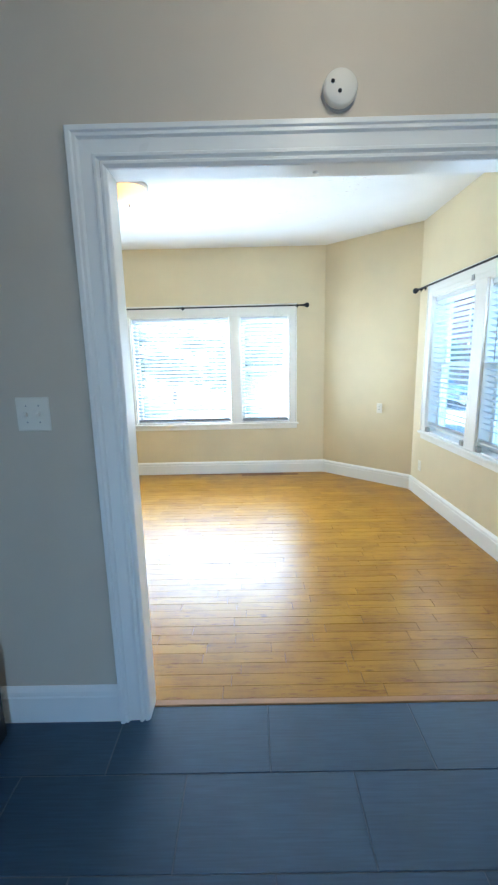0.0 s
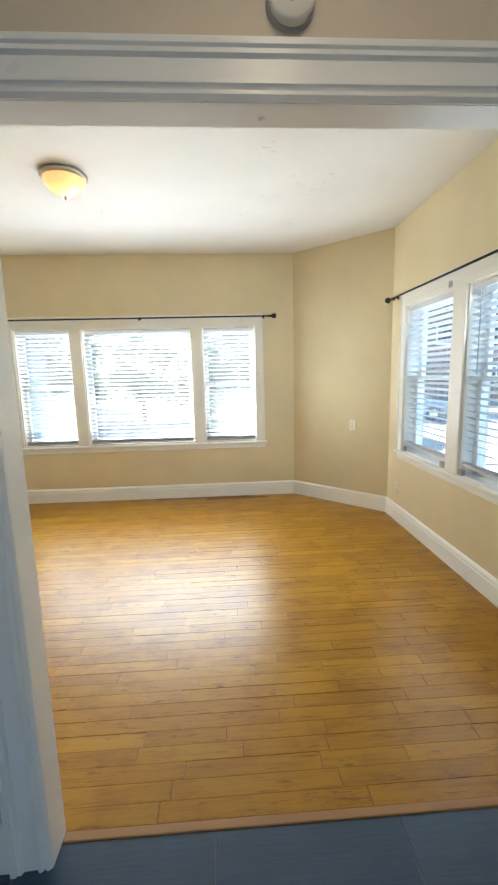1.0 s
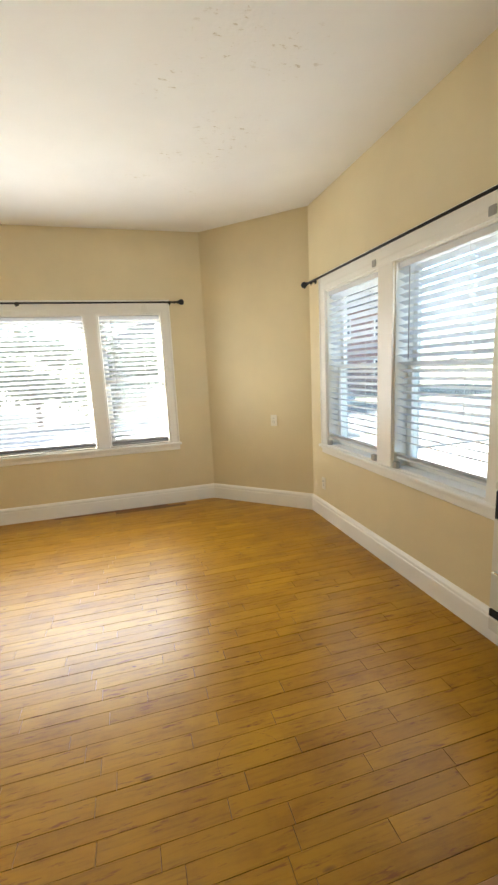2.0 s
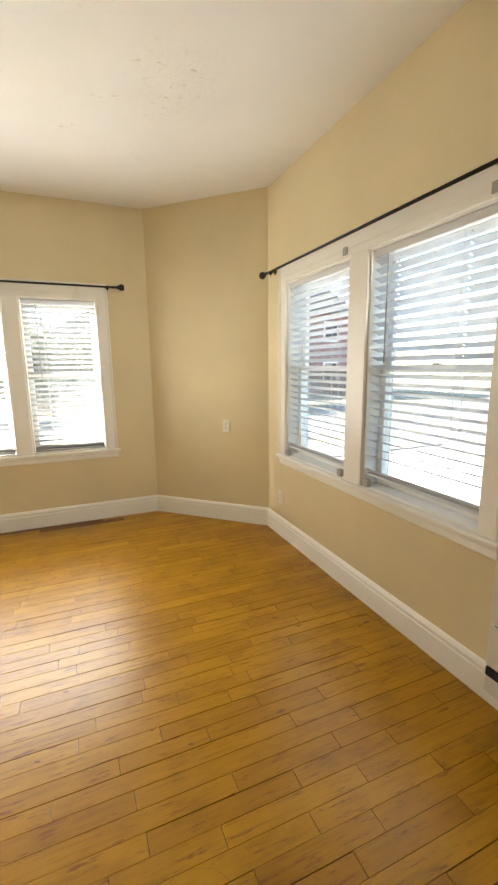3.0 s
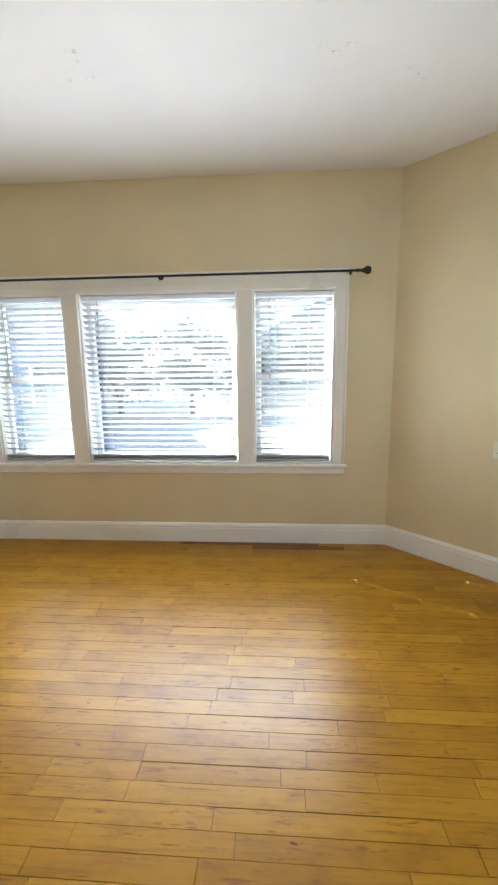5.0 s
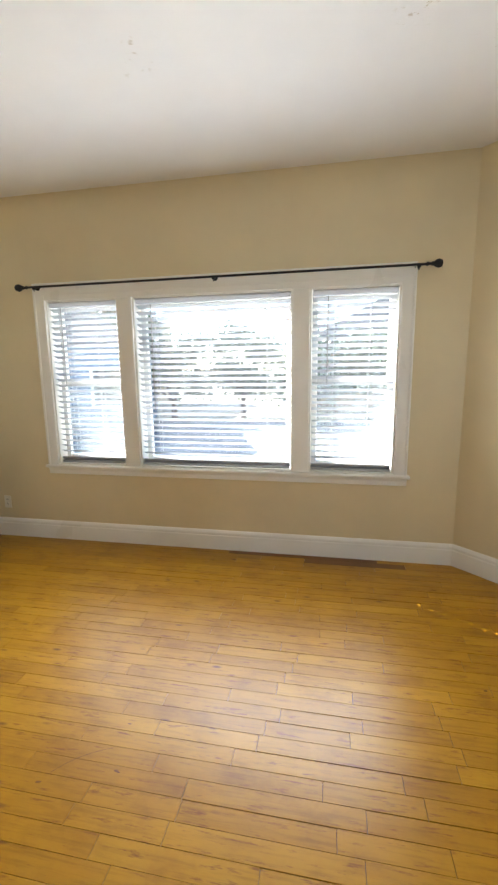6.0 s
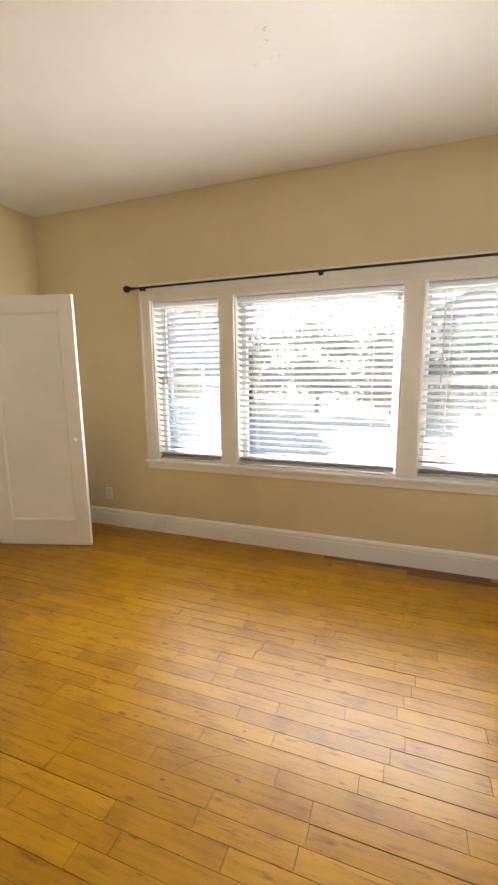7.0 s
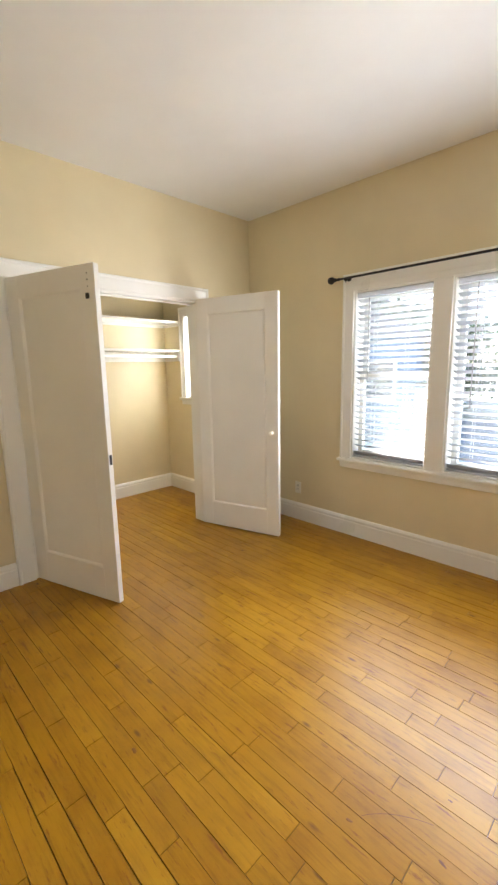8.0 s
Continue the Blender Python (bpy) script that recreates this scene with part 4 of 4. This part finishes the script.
def house(x, y, wide, deep, tall, heading, siding, label):
    """A small gabled house; local -y is its street front."""
    h = thing("house", pose(x, y, G, 0, 0, heading), label, "house", "houses across the street")
    part("wall", bx(bmesh.new(), -wide / 2, wide / 2, 0, deep, 0, tall), siding, h, world=False)
    bm = bmesh.new()
    e, r = 0.4, wide * 0.28
    pts = [(-wide / 2 - e, tall - 0.1), (0, tall + r), (wide / 2 + e, tall - 0.1), (0, tall - 0.05)]
    a, b = [[bm.verts.new((px, py, pz)) for px, pz in pts] for py in (-e, deep + e)]
    for i in range(4):
        bm.faces.new((a[i], a[(i + 1) % 4], b[(i + 1) % 4], b[i]))
    bm.faces.new(a)
    bm.faces.new(b[::-1])
    bmesh.ops.recalc_face_normals(bm, faces=bm.faces)
    part("roof", bm, ROOFING, h, world=False)
    storeys = max(1, int(tall / 2.9))
    for k in range(storeys):
        for cx in (-wide * 0.3, 0.0 if k else None, wide * 0.3):
            if cx is None:
                continue
            w = part("window", bx(bmesh.new(), cx - 0.6, cx + 0.6, -0.06, 0.02, 1.0 + k * 2.8, 2.4 + k * 2.8, 0.02), TRIM, h, world=False)
            part("pane", bx(bmesh.new(), cx - 0.5, cx + 0.5, -0.07, -0.05, 1.1 + k * 2.8, 2.3 + k * 2.8), DARKGLASS, w, world=False)
    part("door", bx(bmesh.new(), -0.5, 0.5, -0.05, 0.02, 0.1, 2.2, 0.02), ROOFING, h, world=False)
    return h


house(-16.5, 25.0, 9, 9, 5.8, 0, SIDING["cream"], "cream two-storey house with a grey roof")
house(3.0, 25.0, 9, 9, 3.4, 0, SIDING["tan"], "tan single-storey house with a grey roof")
house(14.5, 27.0, 10, 9, 5.8, 0, SIDING["red"], "red two-storey house with a grey roof")
house(-9.0, 15.0, 6, 7, 3.2, 20, SIDING["blue"], "blue neighbouring house with a grey roof")
house(25.0, 8.5, 9, 9, 5.8, -90, SIDING["red"], "red two-storey house with a grey roof")
house(25.0, -3.0, 9, 9, 3.4, -90, SIDING["cream"], "cream single-storey house with a grey roof")


def tree(x, y, tall, spread, seed, label):
    """A tapered trunk with limbs and a loose crown of many small leaf clumps."""
    rng = random.Random(seed)
    t = thing("tree", (x, y, G), label, "tree", "street trees")
    bm = bmesh.new()
    fork = Vector((0, 0, tall * 0.22))
    tube(bm, (0, 0, 0), fork, 0.16, 0.10, 9)
    tips = []
    for i in range(10):
        a = i * 2.4 + rng.uniform(-0.4, 0.4)
        tip = Vector((math.cos(a) * spread * rng.uniform(0.4, 0.8), math.sin(a) * spread * rng.uniform(0.4, 0.8), tall * rng.uniform(0.30, 0.92)))
        tube(bm, fork * rng.uniform(0.8, 1.0), tip, 0.06, 0.015, 6)
        tips.append(tip)
    part("trunk", bm, BARK, t, world=False)
    verts, faces = [], []
    for tip in tips:
        for _ in range(480):
            p = tip + Vector((rng.gauss(0, 1), rng.gauss(0, 1), rng.gauss(0, 0.75))) * spread * 0.27
            q = Euler((rng.uniform(0, 6.3), rng.uniform(0, 6.3), rng.uniform(0, 6.3))).to_matrix()
            s = rng.uniform(0.07, 0.15)
            n = len(verts)
            verts += [tuple(p + q @ Vector(c) * s) for c in ((-1, 0, 0), (0, -0.5, 0.12), (1, 0, 0), (0, 0.5, 0.12))]
            faces.append((n, n + 1, n + 2, n + 3))
    me = bpy.data.meshes.new("crown")
    me.from_pydata(verts, [], faces)
    me.materials.append(LEAF)
    tagged(part("crown", me, None, t, "loose green leafy crown", world=False), kind="stuff")
    return t


for k in range(9):
    tree(-17 + k * 3.3, 21.2 + (k % 3) * 0.5, 3.6 + (k * 7 % 5) * 0.35, 1.5 + (k * 3 % 4) * 0.2, 3 + k, "green bushy tree across the street")
for k in range(5):
    tree(21.6 + (k % 2) * 0.6, -4 + k * 4.6, 3.8 + (k * 7 % 5) * 0.35, 1.6, 20 + k, "green bushy tree across the side street")

# ---- floor pieces: last and many ----
structure("floor", box(XC - 0.02, XR + 0.02, 1.6, OUT - 0.05, -0.2, -0.012), SUBFLOOR, "golden varnished maple strip floor, worn and knotty", "floor")
floor = bpy.data.objects["floor"]
rng = random.Random(11)
ROW, GAP = 0.0745, 0.0014
LENGTHS = (0.34, 0.42, 0.52, 0.62, 0.74, 0.9)


def plank_bm(x0, x1, y0, y1, bm=None, ch=0.0003):
    return bx(bm or bmesh.new(), x0, x1, y0, y1, -0.013, 0.0, 0) if ch == 0 else chamfered(x0, x1, y0, y1, ch, bm or bmesh.new())


def chamfered(x0, x1, y0, y1, c, bm):
    lo = [bm.verts.new(p) for p in ((x0, y0, -0.013), (x1, y0, -0.013), (x1, y1, -0.013), (x0, y1, -0.013))]
    mid = [bm.verts.new(p) for p in ((x0, y0, -c), (x1, y0, -c), (x1, y1, -c), (x0, y1, -c))]
    top = [bm.verts.new(p) for p in ((x0 + c, y0 + c, 0), (x1 - c, y0 + c, 0), (x1 - c, y1 - c, 0), (x0 + c, y1 - c, 0))]
    for a, b in ((lo, mid), (mid, top)):
        for i in range(4):
            bm.faces.new((a[i], a[(i + 1) % 4], b[(i + 1) % 4], b[i]))
    bm.faces.new(top)
    return bm


shared = {n: to_mesh("plank", plank_bm(0, n - 0.0020, 0, ROW - GAP), PLANK) for n in LENGTHS}
rest, worn, singles = bmesh.new(), bmesh.new(), 0
y = 1.637
while y < YA - 0.002:
    x, end = XC, XR
    first = True
    while x < end - 1e-4:
        n = rng.choice(LENGTHS)
        if first:
            n, first = rng.uniform(0.2, 0.8), False
        if end - x < 0.3:
            n = end - x
        x1 = min(x + n, end)
        if n in shared and x1 == x + n and -1.6 < x and 2.35 < y < 4.9 and singles < 300:
            o = part("plank", shared[n], None, floor, world=False)
            o.location = (x, y, rng.uniform(-0.0006, 0.0))
            o.scale.y = rng.choice((1.0, 1.0, 1.0, 0.99, 0.97))
            singles += 1
        else:
            plank_bm(x, x1 - 0.0020, y, min(y + ROW, YA) - GAP * rng.choice((0.7, 1, 1, 1.5, 2.5)), worn if (y > 5.33 and -0.75 < x < 0.3) or (y > 5.27 and -0.2 < x < 0.12) else rest)
        x = x1
    y += ROW
tagged(part("planks", rest, PLANKS, floor, world=False), "golden varnished maple strips", kind="stuff")
part("stained_planks", worn, STAINED, floor, "dark water-stained strips by the window wall", world=False)


def knot(x, y, size, turn):
    """A small dark knot, a thin lens lying flush on the boards."""
    bm = bmesh.new()
    lathe(bm, [(size, 0.0002), (size * 0.7, 0.0005), (0.0, 0.0006)], Matrix.Translation((x, y, 0)) @ Matrix.Rotation(turn, 4, "Z") @ Matrix.Diagonal((0.85, 0.34, 1.0, 1.0)), 11)
    for v in bm.verts:
        v.co.x += rng.uniform(-0.15, 0.15) * size
        v.co.y += rng.uniform(-0.1, 0.1) * size
    part("knot", bm, KNOT, floor, world=False)


for kx, ky, ks in ((0.26, 3.18, 0.014), (0.90, 4.13, 0.013), (0.88, 5.02, 0.022), (0.82, 3.207, 0.008), (-0.62, 3.68, 0.01), (0.71, 2.70, 0.013), (-0.57, 3.477, 0.016), (1.37, 3.30, 0.022), (1.46, 3.18, 0.017), (0.167, 2.854, 0.015), (0.584, 2.822, 0.010), (-1.557, 3.03, 0.02), (-0.83, 3.39, 0.013)):
    knot(kx, ky, ks, rng.uniform(-0.3, 0.3))


def scratch(points, width, label):
    """A hairline scratch: a thin ribbon that follows a smooth line over the boards."""
    bm, prev = bmesh.new(), None
    for i, (x, y) in enumerate(points):
        a, b = Vector(points[max(i - 1, 0)]), Vector(points[min(i + 1, len(points) - 1)])
        d = (b - a).normalized() * width / 2
        cur = [bm.verts.new((x - d.y, y + d.x, 0.0006)), bm.verts.new((x + d.y, y - d.x, 0.0006))]
        if prev:
            bm.faces.new((prev[0], prev[1], cur[1], cur[0]))
        prev = cur
    part("scratch", bm, KNOT, floor, label, world=False)


scratch([(0.58 + 0.125 * math.cos(a / 12 * 3.4 + 2.6), 2.20 - 0.105 * math.sin(a / 12 * 3.4 + 2.6)) for a in range(13)], 0.0008, "dark curved hairline scratch")
scratch([(-0.81 + 0.012 * k + 0.0006 * k * k, 3.43 + 0.0175 * k - 0.0004 * k * k) for k in range(11)], 0.0022, "dark short hairline scratch")

structure("hall_floor", box(-2.4, 2.6, -1.75, 1.6, -0.2, -0.0022), GROUT, "dark slate-look tiles with thin grey joints", "floor")
hall = bpy.data.objects["hall_floor"]
TW, TH = 0.61, 0.3045
whole = to_mesh("tile", chamfered(0, TW - 0.004, 0, TH - 0.004, 0.0012, bmesh.new()), TILE)
for r in range(11):
    y1 = 1.6 - r * TH
    off = 0.20 if r % 2 == 0 else -0.108
    for k in range(-5, 5):
        x0, x1 = max(off + k * TW, -2.4), min(off + k * TW + TW, 2.6)
        if x1 - x0 < 0.02:
            continue
        cut = x1 - x0 < TW - 0.001
        o = part("tile", to_mesh("tile", chamfered(0, x1 - x0 - 0.004, 0, TH - 0.004, 0.0012, bmesh.new()), TILE) if cut else whole, None, hall, world=False)
        o.location = (x0, y1 - TH + 0.002, 0.0)
